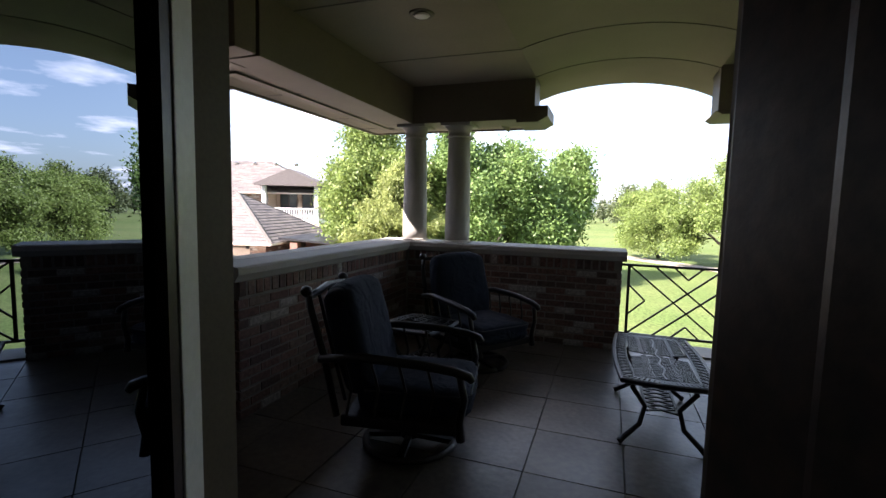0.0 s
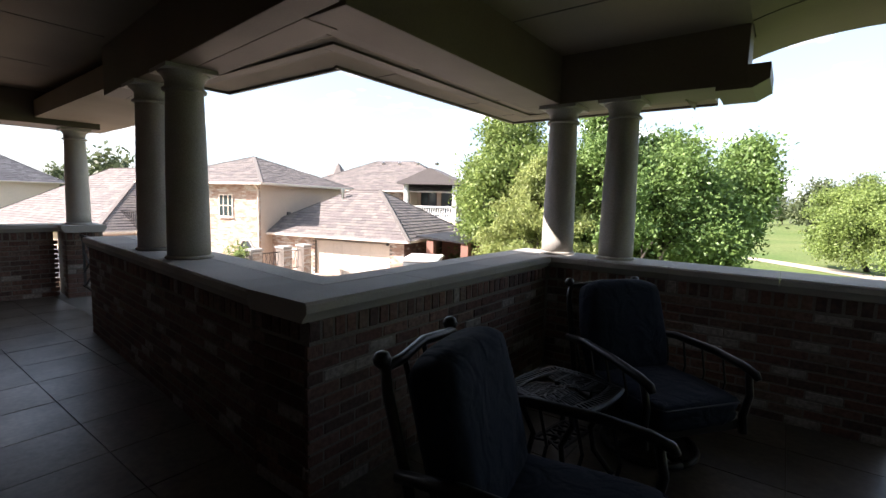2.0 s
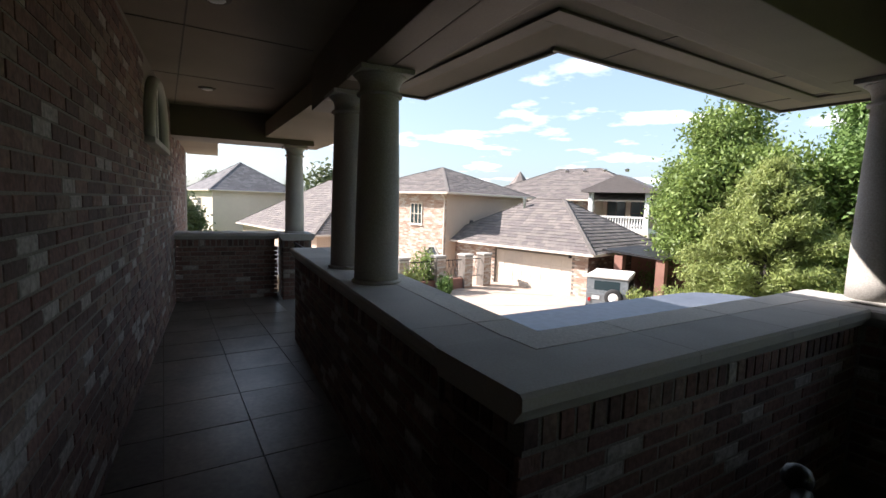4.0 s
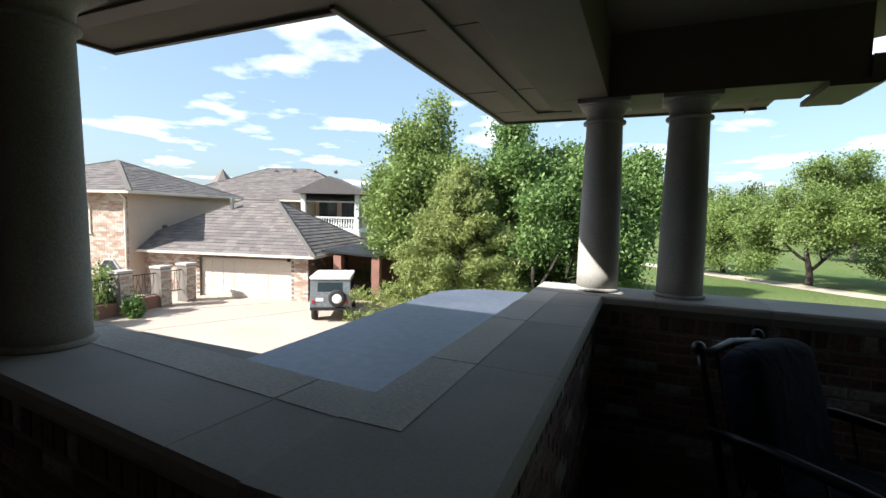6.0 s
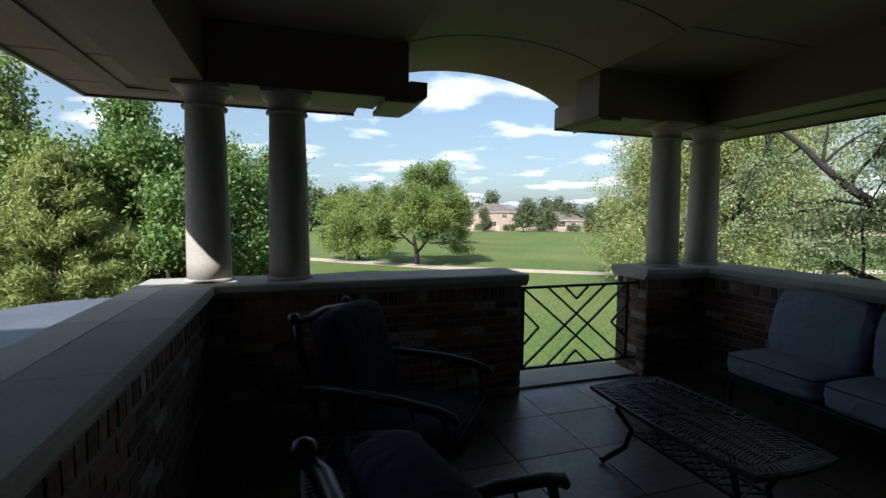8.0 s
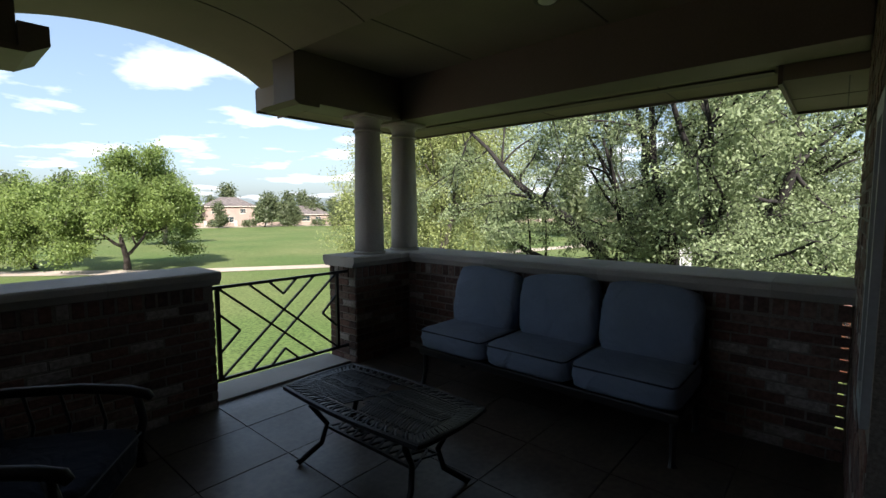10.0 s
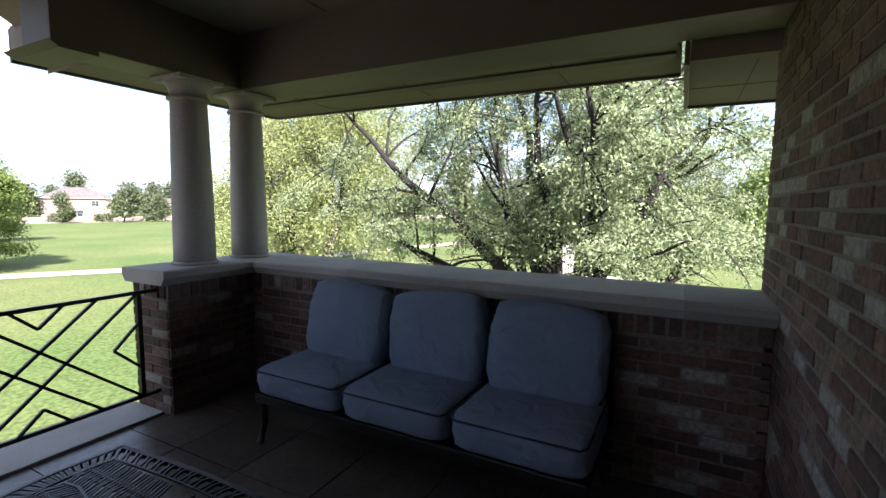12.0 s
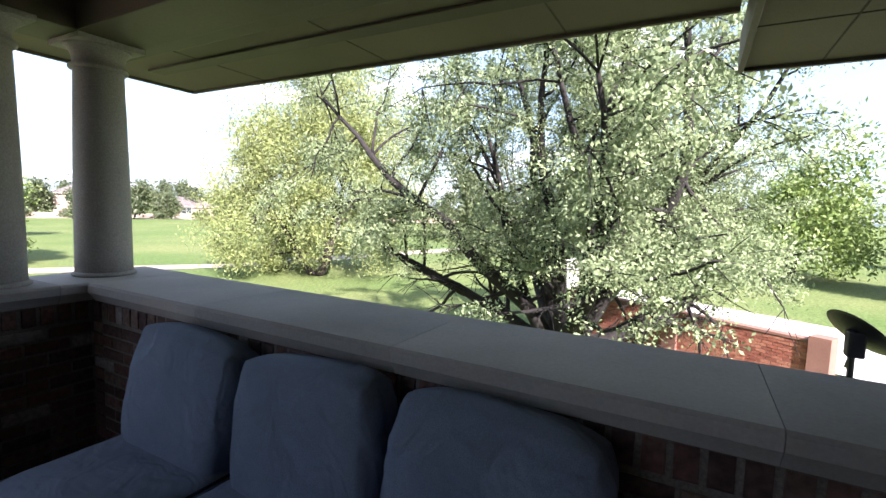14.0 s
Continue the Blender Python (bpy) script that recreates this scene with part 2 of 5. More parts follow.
# ---- mesh tools ----
def obj_from(bm, name, material, parent=None, smooth=False):
    me = bpy.data.meshes.new(name)
    bmesh.ops.recalc_face_normals(bm, faces=bm.faces)
    bm.to_mesh(me)
    bm.free()
    me.materials.append(material)
    if smooth:
        for p in me.polygons:
            p.use_smooth = True
    ob = new(name, me)
    if parent is not None:
        ob.parent = parent
    return ob


def part(name, bm, material, parent, label="", smooth=False):
    ob = obj_from(bm, name, material, parent, smooth)
    return tagged(ob, label) if label else ob


def setting(name, bm, material, label, category, smooth=False):
    return tagged(obj_from(bm, name, material, None, smooth), label, category, "", "structure")


def thing(name, m, label, category, group="", kind=""):
    e = new(name)
    e.empty_display_size = 0.1
    e.matrix_basis = m
    return tagged(e, label, category, group, kind)


def box(bm, x0, x1, y0, y1, z0, z1, bevel=0.0, m=None):
    r = bmesh.ops.create_cube(bm, size=1.0)
    vs = r["verts"]
    for v in vs:
        v.co = Vector(((x0 + x1) / 2 + v.co.x * (x1 - x0), (y0 + y1) / 2 + v.co.y * (y1 - y0), (z0 + z1) / 2 + v.co.z * (z1 - z0)))
    if bevel:
        es = list({e for v in vs for e in v.link_edges})
        r = bmesh.ops.bevel(bm, geom=es, offset=bevel, segments=2, affect="EDGES", profile=0.6)
        vs = list({v for f in r["faces"] for v in f.verts} | {v for v in vs if v.is_valid})
    if m is not None:
        bmesh.ops.transform(bm, matrix=m, verts=vs)
    return bm


def B(x0, x1, y0, y1, z0, z1, bevel=0.0, m=None):
    return box(bmesh.new(), x0, x1, y0, y1, z0, z1, bevel, m)


def prism(bm, pts, axis, a, b):
    """Polygon pts in the two other axes, drawn out along axis from a to b."""
    def at(p, w):
        return {"x": (w, p[0], p[1]), "y": (p[0], w, p[1]), "z": (p[0], p[1], w)}[axis]
    lo = [bm.verts.new(at(p, a)) for p in pts]
    hi = [bm.verts.new(at(p, b)) for p in pts]
    n = len(pts)
    bm.faces.new(lo)
    bm.faces.new(hi[::-1])
    for i in range(n):
        bm.faces.new((lo[i], hi[i], hi[(i + 1) % n], lo[(i + 1) % n]))
    return bm


def lathe(bm, profile, at=(0, 0, 0), steps=28):
    """Profile of (radius, height) turned about z."""
    rings = []
    for r, h in profile:
        rings.append([bm.verts.new((at[0] + r * math.cos(k * math.tau / steps), at[1] + r * math.sin(k * math.tau / steps), at[2] + h)) for k in range(steps)])
    for a, b in zip(rings, rings[1:]):
        for k in range(steps):
            bm.faces.new((a[k], a[(k + 1) % steps], b[(k + 1) % steps], b[k]))
    bm.faces.new(rings[0][::-1])
    bm.faces.new(rings[-1])
    return bm


def tube(bm, pts, radii, sides=6):
    """A tapered tube along pts."""
    pts = [Vector(p) for p in pts]
    if not hasattr(radii, "__len__"):
        radii = [radii] * len(pts)
    rings, side = [], None
    for i, (p, r) in enumerate(zip(pts, radii)):
        d = (pts[min(i + 1, len(pts) - 1)] - pts[max(i - 1, 0)]).normalized()
        if side is None:
            side = d.orthogonal().normalized()
        side = (side - d * side.dot(d)).normalized()
        up = d.cross(side)
        rings.append([bm.verts.new(p + r * (math.cos(k * math.tau / sides) * side + math.sin(k * math.tau / sides) * up)) for k in range(sides)])
    for a, b in zip(rings, rings[1:]):
        for k in range(sides):
            bm.faces.new((a[k], a[(k + 1) % sides], b[(k + 1) % sides], b[k]))
    bm.faces.new(rings[0][::-1])
    bm.faces.new(rings[-1])
    return bm


def bar(bm, a, b, w=0.012, h=0.012):
    """A square bar from a to b."""
    a, b = Vector(a), Vector(b)
    d = b - a
    m = Matrix.Translation((a + b) / 2) @ d.to_track_quat("X", "Z").to_matrix().to_4x4()
    return box(bm, -d.length / 2, d.length / 2, -w, w, -h, h, 0, m)


def mesh_obj(name, verts, faces, material, parent=None):
    me = bpy.data.meshes.new(name)
    me.from_pydata(verts, [], faces)
    me.materials.append(material)
    ob = new(name, me)
    if parent is not None:
        ob.parent = parent
    return ob


def soft_pad(w, d, h, n=14, power=3.2, puff=0.0, lean=0.0):
    """A stuffed cushion of width w (x), depth d (y) and height h (z), centred, with a crowned face."""
    bm = bmesh.new()
    bmesh.ops.create_cube(bm, size=2.0)
    bmesh.ops.subdivide_edges(bm, edges=bm.edges[:], cuts=n, use_grid_fill=True)
    for v in bm.verts:
        x, y, z = v.co
        k = (abs(x) ** power + abs(y) ** power + abs(z) ** power) ** (1 / power)
        f = 1.0 / k
        p = Vector((x, y, z)) * (0.25 + 0.75 * f)
        edge = max(abs(x), abs(z)) ** 4
        wob = 1 + 0.035 * noise.noise(Vector((x * 2.1 + w, y * 2.1, z * 2.1 + d)))
        wob += 0.014 * edge * noise.noise(Vector((x * 7.0 + w * 9, y * 5.0 + h * 3, z * 7.0)))
        crown = 1 + puff * (1 - min(1, x * x)) * (1 - min(1, y * y))
        v.co = Vector((p.x * w / 2 * wob, p.y * d / 2 * wob, p.z * h / 2 * crown))
    return bm


# ---- the balcony: levels and plan ----
CAP, GROUND, CEIL, BEAM, SOFFIT = 1.03, -3.0, 2.82, 2.40, 2.475
XW, XE, WALL, HOUSE, HOUSE_E, HOUSE_W = 0.02, 4.32, 0.50, -4.00, -3.49, -3.95
# the walkway runs off at a slight angle from the corner of the parapet
WALKWAY = Matrix.Translation((-0.48, -2.66, -0.004)) @ Matrix.Rotation(radians(-5.1), 4, "Z") @ Matrix.Translation((0.48, 2.66, 0))


def skewed(ob):
    ob.matrix_basis = WALKWAY @ ob.matrix_basis
    return ob


def cap_profile(u0, u1):
    """Moulded cast-stone coping across the wall, from u0 (room side) to u1."""
    s = 1 if u1 > u0 else -1
    return [(u0, CAP - 0.012), (u0 + s * 0.012, CAP), (u1 - s * 0.012, CAP), (u1, CAP - 0.012), (u1, CAP - 0.05), (u1 - s * 0.02, CAP - 0.075), (u1 - s * 0.035, CAP - 0.10), (u0 + s * 0.035, CAP - 0.10), (u0 + s * 0.02, CAP - 0.075), (u0, CAP - 0.05)]


def parapet(name, axis, u0, u1, cuts, label, band=False, band_from=-99.0):
    """A low brick wall's core with its coping stones; axis is the way it runs, cuts where the stones meet."""
    lo, hi = min(u0, u1) + 0.045, max(u0, u1) - 0.045
    bm = bmesh.new()
    a, b = cuts[0] + 0.05, cuts[-1] - 0.05
    if axis == "x":
        box(bm, a, b, lo, hi, -0.3, CAP - 0.1)
    else:
        box(bm, lo, hi, a, b, -0.3, CAP - 0.1)
    wall = setting(name, bm, M_mortar, label, "wall")
    for c0, c1 in zip(cuts, cuts[1:]):
        part("coping_stone", prism(bmesh.new(), cap_profile(u0, u1), axis, c0 + 0.0012, c1 - 0.0012), M_cast, wall, "pale cast-stone coping")
        # thin paler slab over the outer 0.2 m of the coping
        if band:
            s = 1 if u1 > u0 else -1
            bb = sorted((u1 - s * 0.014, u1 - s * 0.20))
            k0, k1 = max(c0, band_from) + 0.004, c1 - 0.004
            part("washed_band", B(k0, k1, bb[0], bb[1], CAP - 0.002, CAP + 0.0025) if axis == "x" else B(bb[0], bb[1], k0, k1, CAP - 0.002, CAP + 0.0025), M_band, wall, "paler outer band of the coping")
    return wall


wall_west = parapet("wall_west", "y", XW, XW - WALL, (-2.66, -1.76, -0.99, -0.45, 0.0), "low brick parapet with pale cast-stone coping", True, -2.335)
wall_front = parapet("wall_front", "x", 0.0, 0.50, (-0.48, 0.35, 1.0, 1.7, 2.39), "low brick parapet with pale cast-stone coping under two columns")
wall_pier = parapet("wall_pier", "x", 0.0, 0.50, (3.60, 4.2, 4.88), "short brick parapet with pale coping under two columns")
wall_east = parapet("wall_east", "y", XE, XE + 0.56, (-3.49, -3.1, -2.02, -0.95, 0.0), "low brick parapet with pale coping behind the sofa")
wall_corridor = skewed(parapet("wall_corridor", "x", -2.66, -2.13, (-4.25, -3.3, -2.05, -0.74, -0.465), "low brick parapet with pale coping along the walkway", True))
wall_corridor_pier = skewed(parapet("wall_corridor_pier", "x", -2.52, -2.00, (-7.05, -6.35), "short brick pier with pale coping under a column"))
wall_corridor_end = skewed(parapet("wall_corridor_end", "y", -6.62, -7.05, (HOUSE_W, -3.2, -2.52), "low brick parapet closing the walkway"))

# floor slab, sill at the railing, tiles come last
floor = setting("floor", B(-7.1, 4.8, -4.3, 0.44, -0.3, -0.012), M_grout, "tiled balcony floor with dark grout", "floor")
part("stone_sill", B(2.36, 3.63, 0.12, 0.50, -0.05, 0.02, 0.006), M_cast, floor, "pale stone sill under the railing")

# house wall with the door opening and the projecting part to the east
D0, D1, DTOP = 1.205, 2.45, 2.10
wall_house = skewed(setting("wall_house", B(-10.0, 1.02, -4.25, HOUSE_W, -3.7, 3.2), M_mortar, "multi-toned brick house wall beside the walkway", "wall"))
bm = bmesh.new()
box(bm, 0.95, D0, -4.25, HOUSE, -3.7, 3.2)
box(bm, D1, 2.60, -4.25, HOUSE, -3.7, 3.2)
box(bm, D0, D1, -4.25, HOUSE, DTOP, 3.2)
box(bm, D0, D1, -4.25, HOUSE - 0.02, -3.7, -0.02)
wall_door = setting("wall_door", bm, M_mortar, "brick house wall round the balcony door", "wall")
W0, W1, WZ0, WZ1 = 2.64, 2.96, 0.86, 1.80
bm = bmesh.new()
box(bm, W1, 4.90, -4.25, HOUSE_E, -3.7, 3.2)
box(bm, 2.60, W0, -4.25, HOUSE_E, -3.7, 3.2)
box(bm, W0, W1, -4.25, HOUSE_E, WZ1, 3.2)
box(bm, W0, W1, -4.25, HOUSE_E, -3.7, WZ0)
wall_house_east = setting("wall_house_east", bm, M_mortar, "reddish brick house wall with a window", "wall")

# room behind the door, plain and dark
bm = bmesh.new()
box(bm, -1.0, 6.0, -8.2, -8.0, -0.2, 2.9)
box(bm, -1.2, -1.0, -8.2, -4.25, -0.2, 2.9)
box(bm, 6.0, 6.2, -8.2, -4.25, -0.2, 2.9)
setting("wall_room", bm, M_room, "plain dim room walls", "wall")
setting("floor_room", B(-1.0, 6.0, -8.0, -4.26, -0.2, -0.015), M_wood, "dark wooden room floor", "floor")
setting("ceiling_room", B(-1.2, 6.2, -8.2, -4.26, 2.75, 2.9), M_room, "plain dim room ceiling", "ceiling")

# ceiling: flat boards, a barrel vault towards the front, beams, soffits
VX0, VX1, VY = 1.40, 3.10, 1.04


def vault(x):
    return 2.41 + 0.53 * math.sqrt(max(0.0, 1 - ((x - 2.2) / 1.27) ** 2))


bm = bmesh.new()
box(bm, -0.30, VX0, -4.3, 0.14, CEIL, CEIL + 0.1)
box(bm, -7.4, -0.30, -4.3, -1.9, CEIL, CEIL + 0.1)
box(bm, VX1, 4.70, -4.3, 0.14, CEIL, CEIL + 0.1)
pts = [(VX0 + (VX1 - VX0) * k / 28, vault(VX0 + (VX1 - VX0) * k / 28)) for k in range(29)]
prism(bm, pts + [(VX1, CEIL + 0.4), (VX0, CEIL + 0.4)], "y", -4.3, 0.46)
arch = [(2.2 - 1.27 * math.cos(math.pi * k / 40), 2.41 + 0.53 * math.sin(math.pi * k / 40)) for k in range(41)]
prism(bm, arch + [(3.47, 3.10), (0.93, 3.10)], "y", 0.46, VY)
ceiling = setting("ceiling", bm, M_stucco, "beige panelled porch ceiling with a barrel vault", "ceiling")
bm = bmesh.new()
for y in (-0.81, -2.05, -3.25):
    box(bm, -0.02, VX0, y - 0.006, y + 0.006, CEIL - 0.004, CEIL + 0.01)
    box(bm, VX1, XE, y - 0.006, y + 0.006, CEIL - 0.004, CEIL + 0.01)
    tube(bm, [(x, y, z - 0.001) for x, z in pts], 0.005, 4)
tube(bm, [(x, 0.08, z - 0.001) for x, z in pts], 0.005, 4)
for x in (-1.5, -3.08, -4.7):
    box(bm, x - 0.006, x + 0.006, -4.0, -2.4, CEIL - 0.004, CEIL + 0.01)
box(bm, -6.6, 0.1, -3.36, -3.348, CEIL - 0.004, CEIL + 0.01)
setting("trim_ceiling_joints", bm, M_groove, "dark joints between ceiling boards", "trim")


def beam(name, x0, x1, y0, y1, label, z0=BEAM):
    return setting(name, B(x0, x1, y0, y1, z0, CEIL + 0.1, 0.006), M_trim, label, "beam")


beam("beam_west", -0.34, -0.02, -2.40, 0.12, "tan boxed beam over the parapet")
beam("beam_front", -0.34, 1.39, 0.12, 0.46, "tan boxed beam resting on two columns")
beam("beam_front_east", 3.11, 4.70, 0.12, 0.46, "tan boxed beam resting on two columns")
beam("beam_east", XE + 0.04, XE + 0.38, -3.48, 0.12, "tan boxed beam over the parapet")
skewed(beam("beam_corridor", -3.50, -0.03, -2.57, -2.402, "tan boxed beam along the walkway"))
skewed(beam("beam_corridor_out", -3.50, -0.34, -2.40, -2.20, "tan boxed beam along the walkway"))
skewed(beam("beam_corridor_end", -7.1, -6.45, HOUSE_W, -2.0, "tan boxed beam across the walkway end"))
setting("trim_beam_end_west", prism(bmesh.new(), [(1.20, BEAM - 0.035), (1.43, BEAM - 0.035), (1.53, BEAM + 0.02), (1.53, BEAM + 0.13), (1.392, BEAM + 0.13), (1.392, BEAM - 0.002), (1.20, BEAM - 0.002)], "y", 0.10, 0.66), M_trim, "moulded block at the beam end", "trim")
setting("trim_beam_end_east", prism(bmesh.new(), [(3.34, BEAM - 0.035), (3.14, BEAM - 0.035), (3.09, BEAM - 0.002), (3.34, BEAM - 0.002)], "y", 0.10, 0.66), M_trim, "moulded plate under the beam end", "trim")


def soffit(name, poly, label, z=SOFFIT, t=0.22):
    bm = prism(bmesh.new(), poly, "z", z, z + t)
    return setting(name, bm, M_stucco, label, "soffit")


EX, EY, EN, EE = -1.04, -1.565, 1.125, 5.66
soffit("soffit_west", [(EX, EY), (-0.34, EY), (-0.34, EN), (EX, EN)], "beige boarded eave soffit")
soffit("soffit_front", [(-0.34, 0.46), (1.10, 0.46), (1.10, EN), (-0.34, EN)], "beige boarded eave soffit")
soffit("soffit_front_east", [(3.30, 0.46), (EE, 0.46), (EE, EN), (3.30, EN)], "beige boarded eave soffit")
soffit("soffit_east", [(XE + 0.38, -3.0), (EE, -3.0), (EE, 0.46), (XE + 0.38, 0.46)], "beige boarded eave soffit")
soffit("soffit_corridor", [(-2.62, -2.24), (-0.34, -2.24), (-0.34, EY), (-2.62, EY)], "beige boarded eave soffit")
soffit("soffit_corridor_end", [(-7.6, -2.15), (-2.66, -2.30), (-2.66, -1.75), (-4.6, -1.20), (-7.6, -1.10)], "beige boarded eave soffit")
soffit("soffit_house_east", [(4.905, -6.0), (6.12, -6.0), (6.12, -3.06), (4.80, -3.06), (4.80, -3.485), (4.905, -3.485)], "beige boarded eave soffit of the house", 2.32, 0.75)
skewed(soffit("soffit_house_west", [(-10.5, HOUSE_W), (-7.1, HOUSE_W), (-7.1, -3.35), (-10.5, -3.35)], "beige boarded eave soffit of the house"))
for n, (x0, x1, y0, y1) in {"west": (EX - 0.03, EX, EY - 0.03, EN + 0.03), "front": (EX, 1.10, EN, EN + 0.03), "front_east": (3.30, EE + 0.03, EN, EN + 0.03), "east": (EE, EE + 0.03, -3.0, EN), "corridor": (-2.62, EX - 0.03, EY, EY + 0.03), "corridor_side": (-2.65, -2.62, -2.24, EY + 0.03)}.items():
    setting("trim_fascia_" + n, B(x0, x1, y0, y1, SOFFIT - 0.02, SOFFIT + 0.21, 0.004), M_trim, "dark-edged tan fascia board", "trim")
setting("trim_fascia_east_end", B(4.80, 6.15, -3.058, -3.03, 2.30, 2.52, 0.004), M_trim, "tan fascia board at the house eave", "trim")
setting("trim_fascia_east_far", B(6.122, 6.15, -6.0, -3.06, 2.30, 2.52, 0.004), M_trim, "tan fascia board at the house eave", "trim")
# stepped moulding under the soffits, and joints between the boards
for n, (x0, x1, y0, y1) in {"west": (-0.48, -0.34, -2.20, 0.60), "front": (-0.34, 1.215, 0.46, 0.70), "front_east": (3.19, 4.86, 0.46, 0.62), "east": (4.70, 4.86, -3.0, 0.46), "corridor": (-2.62, -0.48, -2.34, -2.10)}.items():
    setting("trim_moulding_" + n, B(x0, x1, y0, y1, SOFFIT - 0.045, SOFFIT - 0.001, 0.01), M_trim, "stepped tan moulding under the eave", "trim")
for n, (x0, x1, y0, y1) in {"west": (-0.77, -0.65, -1.95, 0.86), "front": (-0.65, 1.05, 0.76, 0.86), "east": (5.10, 5.22, -2.98, 0.8), "corridor": (-2.5, -0.77, -1.95, -1.85)}.items():
    setting("trim_batten_" + n, B(x0, x1, y0, y1, SOFFIT - 0.017, SOFFIT - 0.001, 0.004), M_trim, "narrow tan batten on the soffit", "trim")
bm = bmesh.new()
for y in (-1.2, 0.0, 0.7):
    box(bm, EX, -0.48, y - 0.004, y + 0.004, SOFFIT - 0.003, SOFFIT + 0.005)
for y in (-2.2, -1.0, 0.2):
    box(bm, 4.86, EE, y - 0.004, y + 0.004, SOFFIT - 0.003, SOFFIT + 0.005)
box(bm, 5.5, 5.508, -6.0, -3.06, 2.317, 2.33)
box(bm, 4.91, 6.12, -3.40, -3.392, 2.317, 2.33)
setting("trim_soffit_joints", bm, M_groove, "dark joints between soffit boards", "trim")
# raised roof over the ceiling, set back from the eaves
ROOF = [(-0.32, -2.35), (-0.32, 0.60), (0.90, 0.60), (0.90, VY), (3.50, VY), (3.50, 0.60), (4.76, 0.60), (4.76, -3.1), (4.95, -3.47), (4.95, -8.4), (-10.0, -8.4), (-10.0, -3.3), (-7.2, -3.3), (-7.2, -1.95), (-0.32, -2.2)]
setting("roof", prism(bmesh.new(), ROOF, "z", 3.11, 3.35), M_dark_shingle, "gray shingle roof over the balcony", "roof")
bm = bmesh.new()
for x0, x1, y0, y1 in ((-0.36, -0.32, -2.2, 0.62), (-0.32, 0.93, 0.58, 0.62), (3.47, 4.76, 0.58, 0.62), (4.74, 4.78, -3.5, 0.62), (4.76, 4.97, -3.48, -3.44), (-7.4, -0.32, -2.02, -1.98), (-7.44, -7.4, -4.2, -1.98)):
    box(bm, x0, x1, y0, y1, 2.62, 3.11)
setting("trim_roof_edge", bm, M_trim, "tan boards closing the roof edge", "trim")


def column(x, y, z0, z1):
    c = thing("column", Matrix.Translation((x, y, z0)), "round tapered stone column standing on the coping", "column", "porch columns")
    h = z1 - z0
    part("shaft", lathe(bmesh.new(), [(0.148 - 0.024 * (k / 10) ** 1.6, 0.02 + (h - 0.11) * k / 10) for k in range(11)]), M_column, c, smooth=True)
    part("base", lathe(bmesh.new(), [(0.160, 0), (0.166, 0.008), (0.160, 0.02), (0.148, 0.026)]), M_column, c, smooth=True)
    part("capital", lathe(bmesh.new(), [(0.124, h - 0.16), (0.146, h - 0.156), (0.150, h - 0.145), (0.146, h - 0.135), (0.127, h - 0.13), (0.129, h - 0.09), (0.14, h - 0.06), (0.16, h - 0.04), (0.172, h - 0.03)]), M_column, c, smooth=True)
    part("abacus", B(-0.175, 0.175, -0.175, 0.175, h - 0.03, h, 0.004), M_column, c)
    return c


for x, y in ((-0.05, 0.29), (0.50, 0.29), (4.0, 0.25), (4.54, 0.29)):
    column(x, y, CAP, BEAM)
for x, y in ((-1.92, -2.42), (-2.64, -2.42), (-6.70, -2.26)):
    skewed(column(x, y, CAP, BEAM))


# ---- iron railings between the piers ----
def railing(m, w, h):
    r = thing("iron_railing", m, "black iron railing with a diamond lattice between brick piers", "railing")
    part("top_rail", B(-0.16, w + 0.13, -0.012, 0.012, h - 0.024, h), M_iron, r)
    part("bottom_rail", B(-0.16, w + 0.13, -0.012, 0.012, 0, 0.024), M_iron, r)
    for x in (0.0, w):
        part("post", B(x - 0.014, x + 0.014, -0.014, 0.014, 0.024, h - 0.024), M_iron, r)
    lines = [((0, 1), (.78, 0)), ((.22, 1), (1, 0)), ((0, 0), (.78, 1)), ((.22, 0), (1, 1)), ((.38, 1), (.5, .83)), ((.62, 1), (.5, .83)), ((.38, 0), (.5, .17)), ((.62, 0), (.5, .17)),
             ((0, .72), (.15, .5)), ((0, .28), (.15, .5)), ((1, .72), (.85, .5)), ((1, .28), (.85, .5))]
    for (a, b), (c, d) in lines:
        part("lattice_bar", bar(bmesh.new(), (a * w, 0, 0.012 + b * (h - 0.024)), (c * w, 0, 0.012 + d * (h - 0.024)), 0.0085, 0.0085), M_iron, r)
    return r


railing(Matrix.Translation((2.42, 0.165, 0.155)), 1.10, 0.745)
skewed(railing(Matrix.Translation((-6.27, -2.3, 0.155)), 1.95, 0.745))

# ---- front door standing open, its frame, and the second glazed door ----
bm = bmesh.new()
box(bm, D0, D0 + 0.05, -4.26, HOUSE + 0.04, -0.01, DTOP)
box(bm, D1 - 0.05, D1, -4.26, HOUSE + 0.02, -0.01, DTOP)
box(bm, D0 + 0.05, D1 - 0.05, -4.26, HOUSE + 0.02, DTOP - 0.05, DTOP)
prism(bm, [(D0 + 0.05, -4.26), (1.44, -4.26), (1.42, -4.22), (D0 + 0.12, -4.15), (D0 + 0.05, -4.08)], "z", 0, DTOP - 0.05)
box(bm, D0 - 0.10, D0, HOUSE + 0.002, HOUSE + 0.045, 0, DTOP + 0.1)
box(bm, D0, D1 + 0.1, HOUSE + 0.002, HOUSE + 0.03, DTOP, DTOP + 0.1)
setting("door_frame", bm, M_trim, "tan painted door frame with a moulded casing", "door frame")
